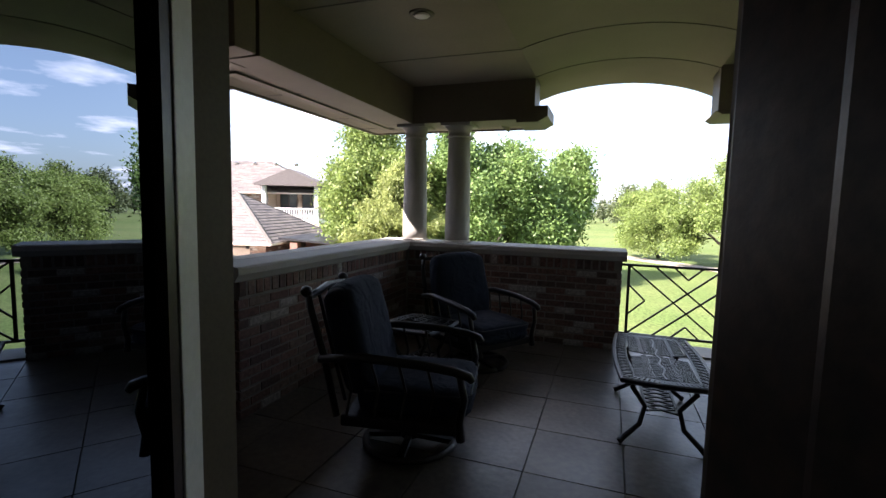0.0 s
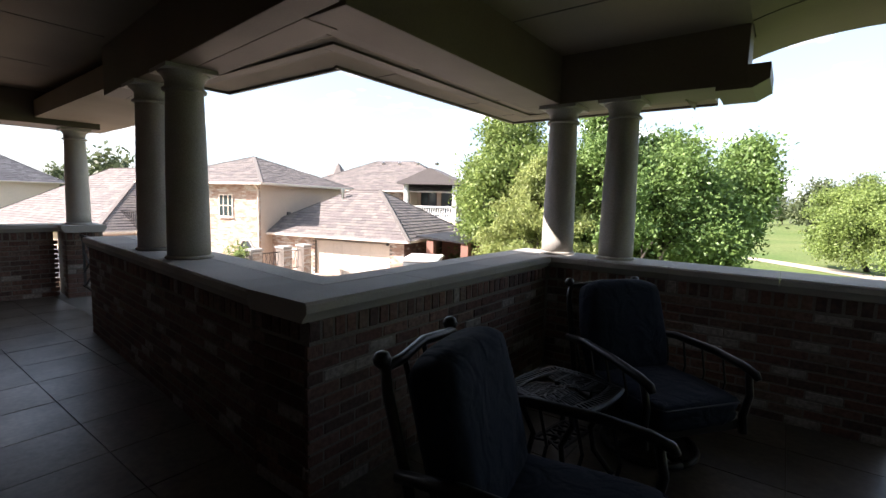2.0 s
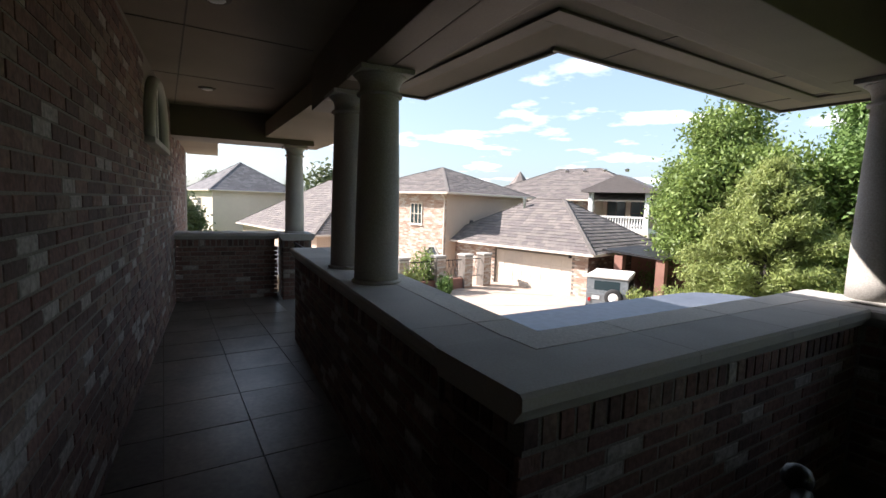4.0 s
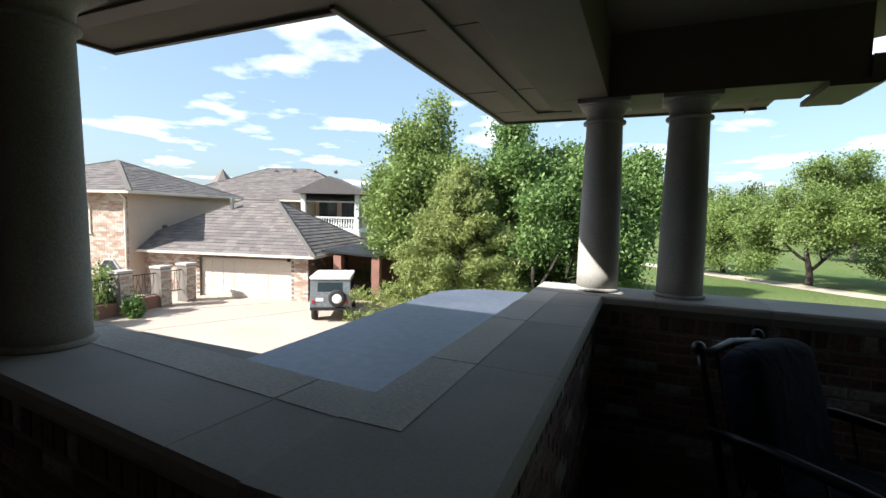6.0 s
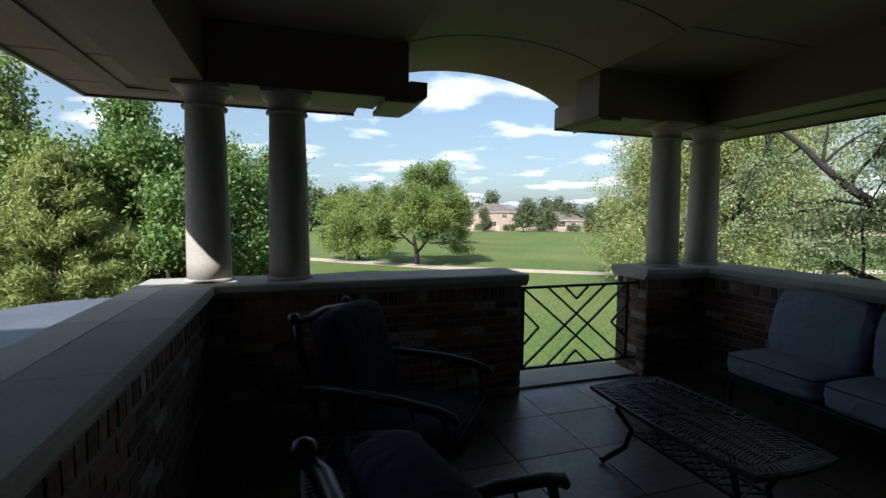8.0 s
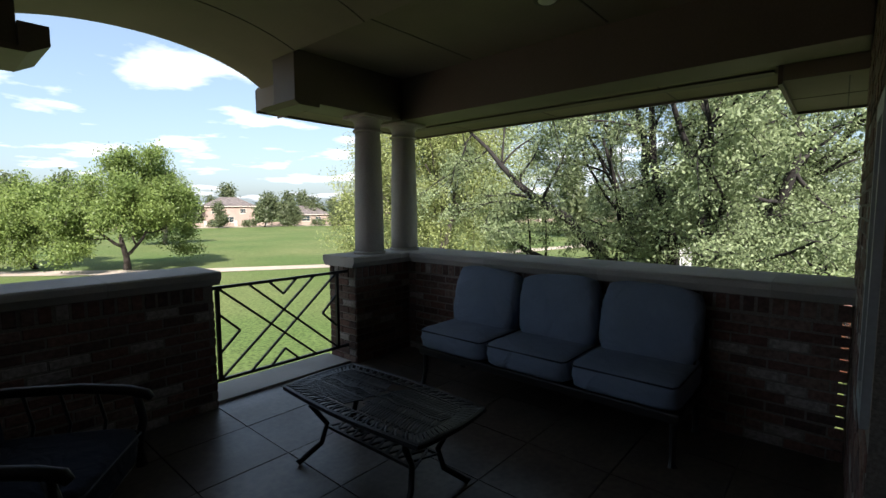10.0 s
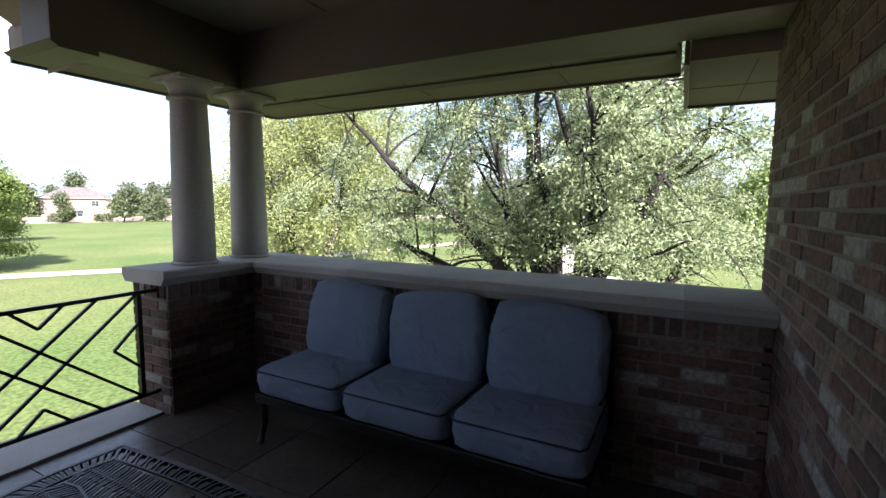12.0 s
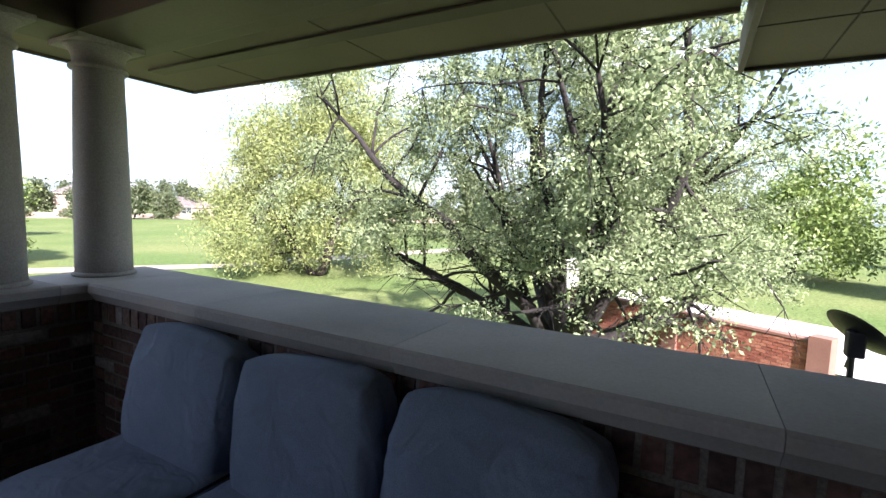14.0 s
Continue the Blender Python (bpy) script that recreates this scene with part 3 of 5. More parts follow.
leaf = thing("door_2", Matrix.Translation((2.33, -4.33, 0.01)) @ Matrix.Rotation(radians(-62), 4, "Z"), "open dark wooden door leaf of the balcony door", "door", "", "structure")
part("panel", B(0, 0.82, -0.022, 0.022, 0, 2.0, 0.004), M_wood, leaf)
part("edge_strip", B(-0.008, -0.001, -0.018, 0.018, 0, 2.0), M_trim, leaf, "tan weather strip")
for z0, z1 in ((0.2, 0.85), (1.0, 1.85)):
    part("raised_panel", B(0.12, 0.70, -0.03, 0.03, z0, z1, 0.012), M_wood, leaf)
setting("door_jamb_wood", B(D1, D1 + 0.10, HOUSE + 0.002, HOUSE + 0.035, 0, DTOP + 0.1, 0.01), M_wood, "dark stained wooden door casing", "door frame")
setting("threshold", B(D0 + 0.05, D1 - 0.05, -4.26, -3.98, -0.02, 0.006, 0.004), M_chrome, "metal door threshold", "threshold")
door = thing("door_1", Matrix.Translation((1.46, -4.29, 0.01)) @ Matrix.Rotation(radians(-63), 4, "Z"), "open dark wooden door with a large glass pane", "door", "", "structure")
DW, DH = 0.84, 2.0
part("hinge_stile", B(0.075, 0.11, -0.022, 0.022, 0, DH), M_wood, door)
part("hinge_strip", B(0, 0.075, -0.026, 0.026, 0, DH, 0.004), M_white, door, "white painted hinge strip")
part("lock_stile", B(DW - 0.11, DW, -0.022, 0.022, 0, DH), M_wood, door)
part("top_rail", B(0.11, DW - 0.11, -0.022, 0.022, DH - 0.12, DH), M_wood, door)
part("bottom_rail", B(0.11, DW - 0.11, -0.022, 0.022, 0, 0.25), M_wood, door)
part("glass_pane", B(0.11, DW - 0.11, -0.004, 0.004, 0.25, DH - 0.12), M_mirror_glass, door, "tinted reflecting glass pane")
part("white_edge", B(-0.012, -0.001, -0.022, 0.022, 0, DH), M_white, door, "white painted door edge")
for s in (-1, 1):
    part("handle", tube(bmesh.new(), [(DW - 0.06, s * 0.022, 0.98), (DW - 0.06, s * 0.06, 0.98), (DW - 0.16, s * 0.065, 0.975)], 0.009, 8), M_chrome, door, "brushed metal lever handle")

side_win = thing("window_2", Matrix.Translation((W0, HOUSE_E - 0.05, WZ0)), "closed window with a pale gray frame in the brick wall", "window", "", "structure")
WW, WH = W1 - W0, WZ1 - WZ0
part("window_frame", box(box(box(B(0, 0.05, -0.08, 0.07, 0, WH), WW - 0.05, WW, -0.08, 0.07, 0, WH), 0.05, WW - 0.05, -0.08, 0.07, WH - 0.06, WH), 0.05, WW - 0.05, -0.08, 0.07, 0, 0.06), M_sash, side_win, "pale gray window frame")
part("glass_pane", B(0.05, WW - 0.05, -0.03, -0.02, 0.06, WH - 0.06), M_dark_glass, side_win, "dark reflecting glass")

# arched window high in the walkway wall
win = thing("window_1", WALKWAY @ Matrix.Translation((-4.5, HOUSE_W, 2.08)) @ Matrix.Diagonal((1.15, 1, 0.78, 1)), "arched window with a pale surround in the brick wall", "window", "", "structure")
arc = [(0.55 * math.cos(math.pi * k / 16), 0.15 + 0.62 * math.sin(math.pi * k / 16)) for k in range(17)]
bm = bmesh.new()
tube(bm, [(-0.55, 0.03, 0), *[(x, 0.03, z) for x, z in arc[::-1]], (0.55, 0.03, 0)], 0.06, 8)
part("window_surround", bm, M_cast, win, "pale cast-stone arched surround", smooth=True)
part("glass_pane", prism(bmesh.new(), [(-0.5, 0.0)] + [(x * 0.92, z) for x, z in arc[::-1]] + [(0.5, 0.0)], "y", 0.004, 0.02), M_dark_glass, win, "dark window glass")
part("window_sill", B(-0.62, 0.62, 0.0, 0.09, -0.07, 0.0, 0.008), M_cast, win, "pale stone sill")
part("mullion", B(-0.02, 0.02, 0.02, 0.045, 0.0, 0.72), M_white, win, "white mullion")


def downlight(x, y):
    d = thing("recessed_light", Matrix.Translation((x, y, CEIL)), "round white recessed ceiling light, switched off", "ceiling light", "recessed porch lights")
    bm = bmesh.new()
    ring = [(0.062, -0.004), (0.085, -0.01), (0.092, -0.004), (0.092, 0.0)]
    lathe(bm, ring)
    part("trim_ring", bm, M_trim, d, "tan trim ring", True)
    part("lens", lathe(bmesh.new(), [(0.06, -0.012), (0.05, -0.02), (0.03, -0.024)]), M_white, d, "frosted white lens", True)


downlight(0.85, -1.74)
downlight(-2.42, -3.2)
downlight(-5.2, -3.05)
downlight(3.7, -1.9)


# ---- furniture ----
def seam(pts, r=0.006):
    return tube(bmesh.new(), pts, r, 5)


def moved(bm, m):
    bmesh.ops.transform(bm, matrix=m, verts=bm.verts[:])
    return bm


def sofa():
    s = thing("outdoor_sofa", Matrix.Translation((4.04, -1.77, 0)) @ Matrix.Rotation(radians(-90), 4, "Z"), "dark metal outdoor sofa with three slate-blue seat and back cushions", "sofa")
    # local x runs along the wall, local -y looks into the room
    w = 2.02
    for k, x in enumerate((-w / 3, 0, w / 3)):
        seat = part("seat_cushion", moved(soft_pad(w / 3 - 0.008, 0.66, 0.17, 12, 6.5, 0.12), pose(x, -0.06, 0.405)), M_cushion, s, smooth=True)
        e = w / 6 - 0.012
        edge = [(x - e, -0.375, 0.465), (x + e, -0.375, 0.465)]
        part("piping", seam([(x - e, 0.2, 0.475), (x - e + 0.005, -0.35, 0.472), (x - e + 0.03, -0.383, 0.47), (x + e - 0.03, -0.383, 0.47), (x + e - 0.005, -0.35, 0.472), (x + e, 0.2, 0.475)]), M_piping, seat, "dark piping", True)
        tilt = (-12, -10, -13)[k]
        turn = (4, -3, 2)[k]
        back = part("back_cushion", moved(soft_pad(w / 3 - 0.02, 0.22, 0.55, 24, 3.6, 0.0), pose(x, 0.16 + 0.01 * k, 0.69, tilt, turn, 0)), M_cushion, s, smooth=True)
        e = w / 6 - 0.07
        part("piping", moved(seam([(-e - 0.03, 0.07, 0.0), (-e - 0.02, 0.075, 0.19), (-e, 0.075, 0.225), (e, 0.075, 0.225), (e + 0.02, 0.075, 0.19), (e + 0.03, 0.07, 0.0)], 0.007), pose(x, 0.16 + 0.01 * k, 0.69, tilt, turn, 0)), M_piping, back, "dark piping", True)
    part("seat_frame", B(-w / 2, w / 2, -0.37, 0.26, 0.26, 0.32, 0.012), M_castalu, s, "dark cast metal frame")
    part("back_rail", tube(bmesh.new(), [(-w / 2, 0.27, 0.32), (-w / 2 + 0.02, 0.31, 0.74), (-w / 2 + 0.2, 0.33, 0.80), (w / 2 - 0.2, 0.33, 0.80), (w / 2 - 0.02, 0.31, 0.74), (w / 2, 0.27, 0.32)], 0.018, 8), M_castalu, s)
    for x in (-w / 2 + 0.04, w / 2 - 0.04):
        for y in (-0.33, 0.22):
            part("leg", tube(bmesh.new(), [(x, y, 0.28), (x * 1.0, y, 0.12), (x * 1.005, y - 0.02, 0.03), (x * 1.01, y - 0.03, 0.0)], [0.024, 0.02, 0.018, 0.026], 8), M_castalu, s)
        part("arm", tube(bmesh.new(), [(x, 0.30, 0.58), (x, 0.2, 0.59), (x, 0.12, 0.55), (x, 0.09, 0.45), (x, 0.08, 0.30)], 0.014, 8), M_castalu, s)
    return s


sofa()


def club_chair(m, label):
    c = thing("swivel_chair", m, label, "armchair", "swivel chairs round the side table")
    # faces +x
    part("swivel_base", moved(tube(bmesh.new(), [(0.27 * math.cos(a * math.tau / 24), 0.27 * math.sin(a * math.tau / 24), 0.03) for a in range(25)], 0.022, 8), pose(0, 0, 0)), M_castalu, c, "round dark metal swivel base", True)
    bm = bmesh.new()
    for a in range(4):
        bar(bm, (0, 0, 0.06), (0.26 * math.cos(a * math.pi / 2), 0.26 * math.sin(a * math.pi / 2), 0.035), 0.02, 0.014)
    part("base_spokes", bm, M_castalu, c)
    part("pivot", lathe(bmesh.new(), [(0.06, 0.05), (0.045, 0.10), (0.045, 0.2), (0.12, 0.235)]), M_castalu, c, smooth=True)
    part("seat_frame", B(-0.32, 0.33, -0.34, 0.34, 0.235, 0.30, 0.015), M_castalu, c)
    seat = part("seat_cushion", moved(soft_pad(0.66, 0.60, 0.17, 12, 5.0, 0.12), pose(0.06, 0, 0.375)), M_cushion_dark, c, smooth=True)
    part("piping", seam([(-0.2, -0.295, 0.43), (0.33, -0.29, 0.43), (0.385, -0.25, 0.43), (0.385, 0.25, 0.43), (0.33, 0.29, 0.43), (-0.2, 0.295, 0.43)]), M_piping, seat, "dark piping", True)
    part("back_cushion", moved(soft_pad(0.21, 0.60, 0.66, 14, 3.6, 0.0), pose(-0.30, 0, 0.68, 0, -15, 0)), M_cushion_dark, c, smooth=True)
    back = [(-0.35, -0.31, 0.28), (-0.42, -0.31, 0.6), (-0.50, -0.30, 0.86), (-0.53, -0.27, 0.93), (-0.515, -0.18, 0.94), (-0.53, 0.0, 0.955), (-0.515, 0.18, 0.94), (-0.53, 0.27, 0.93), (-0.50, 0.30, 0.86), (-0.42, 0.31, 0.6), (-0.35, 0.31, 0.28)]
    part("back_frame", tube(bmesh.new(), back, 0.02, 8), M_castalu, c, smooth=True)
    for y in (-0.15, 0.0, 0.15):
        part("back_slat", tube(bmesh.new(), [(-0.36, y, 0.3), (-0.44, y, 0.6), (-0.525, y, 0.94)], 0.011, 6), M_castalu, c)
    for s in (-1, 1):
        part("scroll_knob", lathe(bmesh.new(), [(0.012, -0.03), (0.03, -0.012), (0.034, 0.006), (0.024, 0.026), (0.008, 0.034)], (-0.54, s * 0.275, 0.955), 14), M_castalu, c, smooth=True)
        part("arm", tube(bmesh.new(), [(-0.44, s * 0.33, 0.60), (-0.2, s * 0.36, 0.635), (0.1, s * 0.37, 0.625), (0.30, s * 0.365, 0.60), (0.38, s * 0.36, 0.575), (0.40, s * 0.36, 0.55)], [0.022, 0.026, 0.026, 0.026, 0.026, 0.018], 8), M_castalu, c, smooth=True)
        part("arm_post", tube(bmesh.new(), [(0.33, s * 0.365, 0.59), (0.36, s * 0.355, 0.45), (0.335, s * 0.345, 0.32), (0.345, s * 0.345, 0.22)], [0.02, 0.02, 0.022, 0.026], 8), M_castalu, c, smooth=True)
        for k in range(4):
            x = -0.28 + 0.15 * k
            part("arm_spindle", tube(bmesh.new(), [(x, s * 0.345, 0.30), (x + 0.03, s * 0.352, 0.46), (x - 0.01, s * 0.362, 0.62)], 0.008, 5), M_castalu, c)
    return c


club_chair(Matrix.Translation((1.12, -2.44, 0)) @ Matrix.Rotation(radians(11), 4, "Z"), "dark cast-metal swivel armchair with thick navy cushions")
club_chair(Matrix.Translation((1.12, -0.92, 0)) @ Matrix.Rotation(radians(-36), 4, "Z"), "dark cast-metal swivel armchair with navy cushions in the corner")


def lattice_top(l, w, z, bow=0.03):
    """A pierced cast top: rim, border band and leaf veins; local x along its length."""
    rim = bmesh.new()
    n = 16
    out = []
    for k in range(n):
        out.append((-l / 2 + l * k / n, -w / 2 - bow * math.sin(math.pi * k / n)))
    for k in range(n):
        out.append((l / 2 + bow * 0.8 * math.sin(math.pi * k / n), -w / 2 + w * k / n))
    for k in range(n):
        out.append((l / 2 - l * k / n, w / 2 + bow * math.sin(math.pi * k / n)))
    for k in range(n):
        out.append((-l / 2 - bow * 0.8 * math.sin(math.pi * k / n), w / 2 - w * k / n))
    loop = [(x, y, z - 0.012) for x, y in out]
    tube(rim, loop + [loop[0]], 0.016, 6)
    inner = [(x * 0.86 if abs(x) > l * 0.3 else x * 0.86, y * 0.72, z - 0.004) for x, y in out]
    veins = bmesh.new()
    tube(veins, inner + [inner[0]], 0.0055, 4)
    tube(veins, [(-l * 0.43, 0, z - 0.004)] + [(l * (-0.35 + 0.1 * k), 0.012 * (-1) ** k, z - 0.004) for k in range(8)] + [(l * 0.43, 0, z - 0.004)], 0.007, 4)
    rnd = random.Random(5)
    m = int(l / 0.021)
    for k in range(m):
        x = -l * 0.42 + l * 0.84 * k / (m - 1)
        for s in (-1, 1):
            d = 0.06 if k > m / 2 else -0.06
            j = rnd.uniform(-0.006, 0.006)
            tube(veins, [(x, 0, z - 0.005), (x + d * 0.4 + j, s * w * 0.11, z - 0.003), (x + d * 0.5, s * w * 0.2, z - 0.005), (x + d * 0.95 + j, s * w * 0.355, z - 0.005)], 0.0050, 4)
            tube(veins, [(x + d * 0.4 + j, s * w * 0.11, z - 0.004), (x + d * 0.1, s * w * 0.17, z - 0.004), (x + d * 0.5 + 0.016, s * w * 0.22, z - 0.005)], 0.0046, 4)
    per = len(out)
    for k in range(per * 2):
        a, f = out[(k // 2) % per], 0.5 * (k % 2)
        b = out[(k // 2 + 1) % per]
        px, py = a[0] + (b[0] - a[0]) * f, a[1] + (b[1] - a[1]) * f
        tube(veins, [(px, py, z - 0.006), (px * 0.93 + 0.008 * (-1) ** k, py * 0.86, z - 0.004), (px * 0.86, py * 0.72, z - 0.005)], 0.0065, 4)
    return rim, veins


def metal_table(name, m, l, w, h, label, shelf):
    t = thing(name, m, label, "table")
    rim, veins = lattice_top(l, w, h)
    part("top_rim", rim, M_castalu, t)
    part("pierced_top", veins, M_castalu, t, "pierced leaf-pattern cast metal top")
    lx, ly = l * 0.36, w * 0.36
    for sx in (-1, 1):
        for sy in (-1, 1):
            part("leg", tube(bmesh.new(), [(sx * lx * 0.9, sy * ly * 0.8, h - 0.02), (sx * lx, sy * ly * 1.0, h * 0.78), (sx * lx * 0.9, sy * ly * 0.55, h * 0.5), (sx * lx * 0.95, sy * ly * 0.7, h * 0.25), (sx * lx * 1.08, sy * ly * 1.18, 0.04), (sx * lx * 1.13, sy * ly * 1.32, 0.012), (sx * lx * 1.15, sy * ly * 1.36, 0.03)], [0.014, 0.017, 0.016, 0.016, 0.017, 0.016, 0.014], 7), M_castalu, t, smooth=True)
    bm = bmesh.new()
    for s in (-1, 1):
        bar(bm, (-lx * 0.92, s * ly * 0.5, h * 0.45), (lx * 0.92, s * ly * 0.5, h * 0.45), 0.008, 0.008)
    k = int(lx * 2 / 0.07)
    for i in range(k):
        x0 = -lx * 0.92 + lx * 1.84 * i / k
        x1 = x0 + lx * 1.84 / k
        bar(bm, (x0, -ly * 0.5, h * 0.45), (x1, ly * 0.5, h * 0.45), 0.006, 0.005)
        bar(bm, (x0, ly * 0.5, h * 0.45), (x1, -ly * 0.5, h * 0.45), 0.006, 0.005)
    part("lattice_shelf", bm, M_castalu, t, "narrow lattice stretcher shelf")
    return t


metal_table("coffee_table", Matrix.Translation((2.56, -1.52, 0)) @ Matrix.Rotation(radians(91), 4, "Z"), 1.06, 0.50, 0.45, "dark cast-metal coffee table with a pierced leaf-pattern top", True)
metal_table("side_table", Matrix.Translation((0.80, -1.54, 0)) @ Matrix.Rotation(radians(80), 4, "Z"), 0.46, 0.44, 0.5, "small dark cast-metal side table with a pierced top between the chairs", True)


# ---- outside: ground, paths, drive ----
def sheet(name, x0, x1, y0, y1, z, material, label, category, n=1):
    bm = bmesh.new()
    vs = [[bm.verts.new((x0 + (x1 - x0) * i / n, y0 + (y1 - y0) * j / n, z)) for j in range(n + 1)] for i in range(n + 1)]
    for i in range(n):
        for j in range(n):
            bm.faces.new((vs[i][j], vs[i + 1][j], vs[i + 1][j + 1], vs[i][j + 1]))
    return setting(name, bm, material, label, category)


sheet("ground", -900, 900, -900, 900, GROUND, M_grass, "wide mown golf-course lawn", "lawn")


def strip(name, pts, width, z, material, label, category):
    """A flat winding strip of ground."""
    bm = bmesh.new()
    left, right = [], []
    for i, p in enumerate(pts):
        p = Vector(p)
        d = (Vector(pts[min(i + 1, len(pts) - 1)]) - Vector(pts[max(i - 1, 0)])).normalized()
        s = Vector((-d.y, d.x)) * width / 2 * (1 + 0.15 * math.sin(i * 2.3))
        left.append(bm.verts.new((*(p + s), z)))
        right.append(bm.verts.new((*(p - s), z)))
    for i in range(len(pts) - 1):
        bm.faces.new((left[i], left[i + 1], right[i + 1], right[i]))
    return setting(name, bm, material, label, category)


strip("path_far", [(-30, 60), (-12, 53), (0, 46), (6, 40), (13, 33), (24, 26), (34, 24), (52, 20), (70, 22)], 2.4, GROUND + 0.03, M_path, "tan gravel cart path across the lawn", "path")
strip("path_edge", [(10, 128), (40, 120), (65, 112), (95, 95), (130, 78), (180, 48)], 6.0, GROUND + 0.03, M_path, "bare sandy strip at the far side of the lawn", "path")
strip("path_east", [(24, -12), (28, -4), (32, 3), (40, 6), (60, 8)], 3.4, GROUND + 0.035, M_concrete, "pale concrete cart path beside the lawn", "path")
strip("path_yard", [(21, -24), (22, -10), (24, -3), (26, 2)], 5.0, GROUND + 0.045, M_concrete, "pale concrete apron behind the garden wall", "path")
drive = setting("driveway", prism(bmesh.new(), [(-34, -6), (-6, -6), (-2, 4), (-9, 17), (-24, 14), (-34, 6)], "z", GROUND - 0.1, GROUND + 0.05), M_drive, "warm tan concrete driveway", "driveway")
bm = bmesh.new()
for a, b in (((-20, 0), (-12.5, 15)), ((-14, -2), (-9.5, 9)), ((-27, 6), (-8, 7.5)), ((-16, 13.5), (-22, 6))):
    bar(bm, (*a, GROUND + 0.05), (*b, GROUND + 0.05), 0.02, 0.004)
part("expansion_joint", bm, M_groove, drive, "dark joints in the concrete")

# lead-gray flat roof just below the parapet
ledge = [(-0.47, -2.12), (-1.84, -2.12), (-1.84, 1.15), (-1.80, 1.38), (-1.68, 1.56), (-1.49, 1.69), (-1.20, 1.77), (-0.8, 1.80), (0.6, 1.81), (0.6, 0.51), (-0.47, 0.51)]
setting("roof_ledge", prism(bmesh.new(), ledge, "z", 0.62, 0.70), M_lead, "smooth blue-gray sheet-metal roof ledge with a rounded corner", "roof")
setting("wall_below", prism(bmesh.new(), [(-0.42, -2.1), (-1.74, -2.1), (-1.74, 1.1), (-1.4, 1.65), (0.5, 1.7), (0.5, 0.45), (4.8, 0.45), (4.8, -3.4), (4.8, -4.1), (-6.9, -4.0), (-6.9, -1.8), (-0.46, -2.12)], "z", GROUND, -0.3), M_pale_brick, "brick house wall under the balcony", "wall")
setting("wall_ledge_side", prism(bmesh.new(), [(-0.46, -2.1), (-1.74, -2.1), (-1.74, 1.1), (-1.4, 1.65), (0.5, 1.7), (0.5, 0.48), (-0.46, 0.48)], "z", -0.3, 0.62), M_cream, "plain wall under the metal ledge", "wall")


# ---- houses ----
def courses(bm, p, u, v, length, depth, n_course, width, thick=0.02, taper0=0.0, taper1=0.0):
    """Rows of shingles up a slope: p lower corner, u along the eave, v up the slope (unit), narrowing by the tapers."""
    p, u, v = Vector(p), Vector(u).normalized(), Vector(v).normalized()
    nrm = u.cross(v).normalized()
    if nrm.z < 0:
        nrm = -nrm
    rnd = random.Random(int(length * 100) + n_course)
    h = depth / n_course
    for r in range(n_course):
        a = taper0 * (r + 0.5) / n_course
        b = length - taper1 * (r + 0.5) / n_course
        x = a - rnd.uniform(0, width)
        while x < b:
            w = width * rnd.uniform(0.7, 1.3)
            x0, x1 = max(x, a), min(x + w, b)
            if x1 - x0 > 0.03:
                lo, hi = p + v * (r * h - 0.04), p + v * ((r + 1) * h)
                k = nrm * (thick * rnd.uniform(0.7, 1.5))
                q = [lo + u * x0 + k, lo + u * x1 + k, hi + u * x1, hi + u * x0, lo + u * x0 - nrm * 0.01, lo + u * x1 - nrm * 0.01]
                vs = [bm.verts.new(c) for c in q]
                bm.faces.new(vs[:4])
                bm.faces.new((vs[4], vs[5], vs[1], vs[0]))
            x += w
    return bm


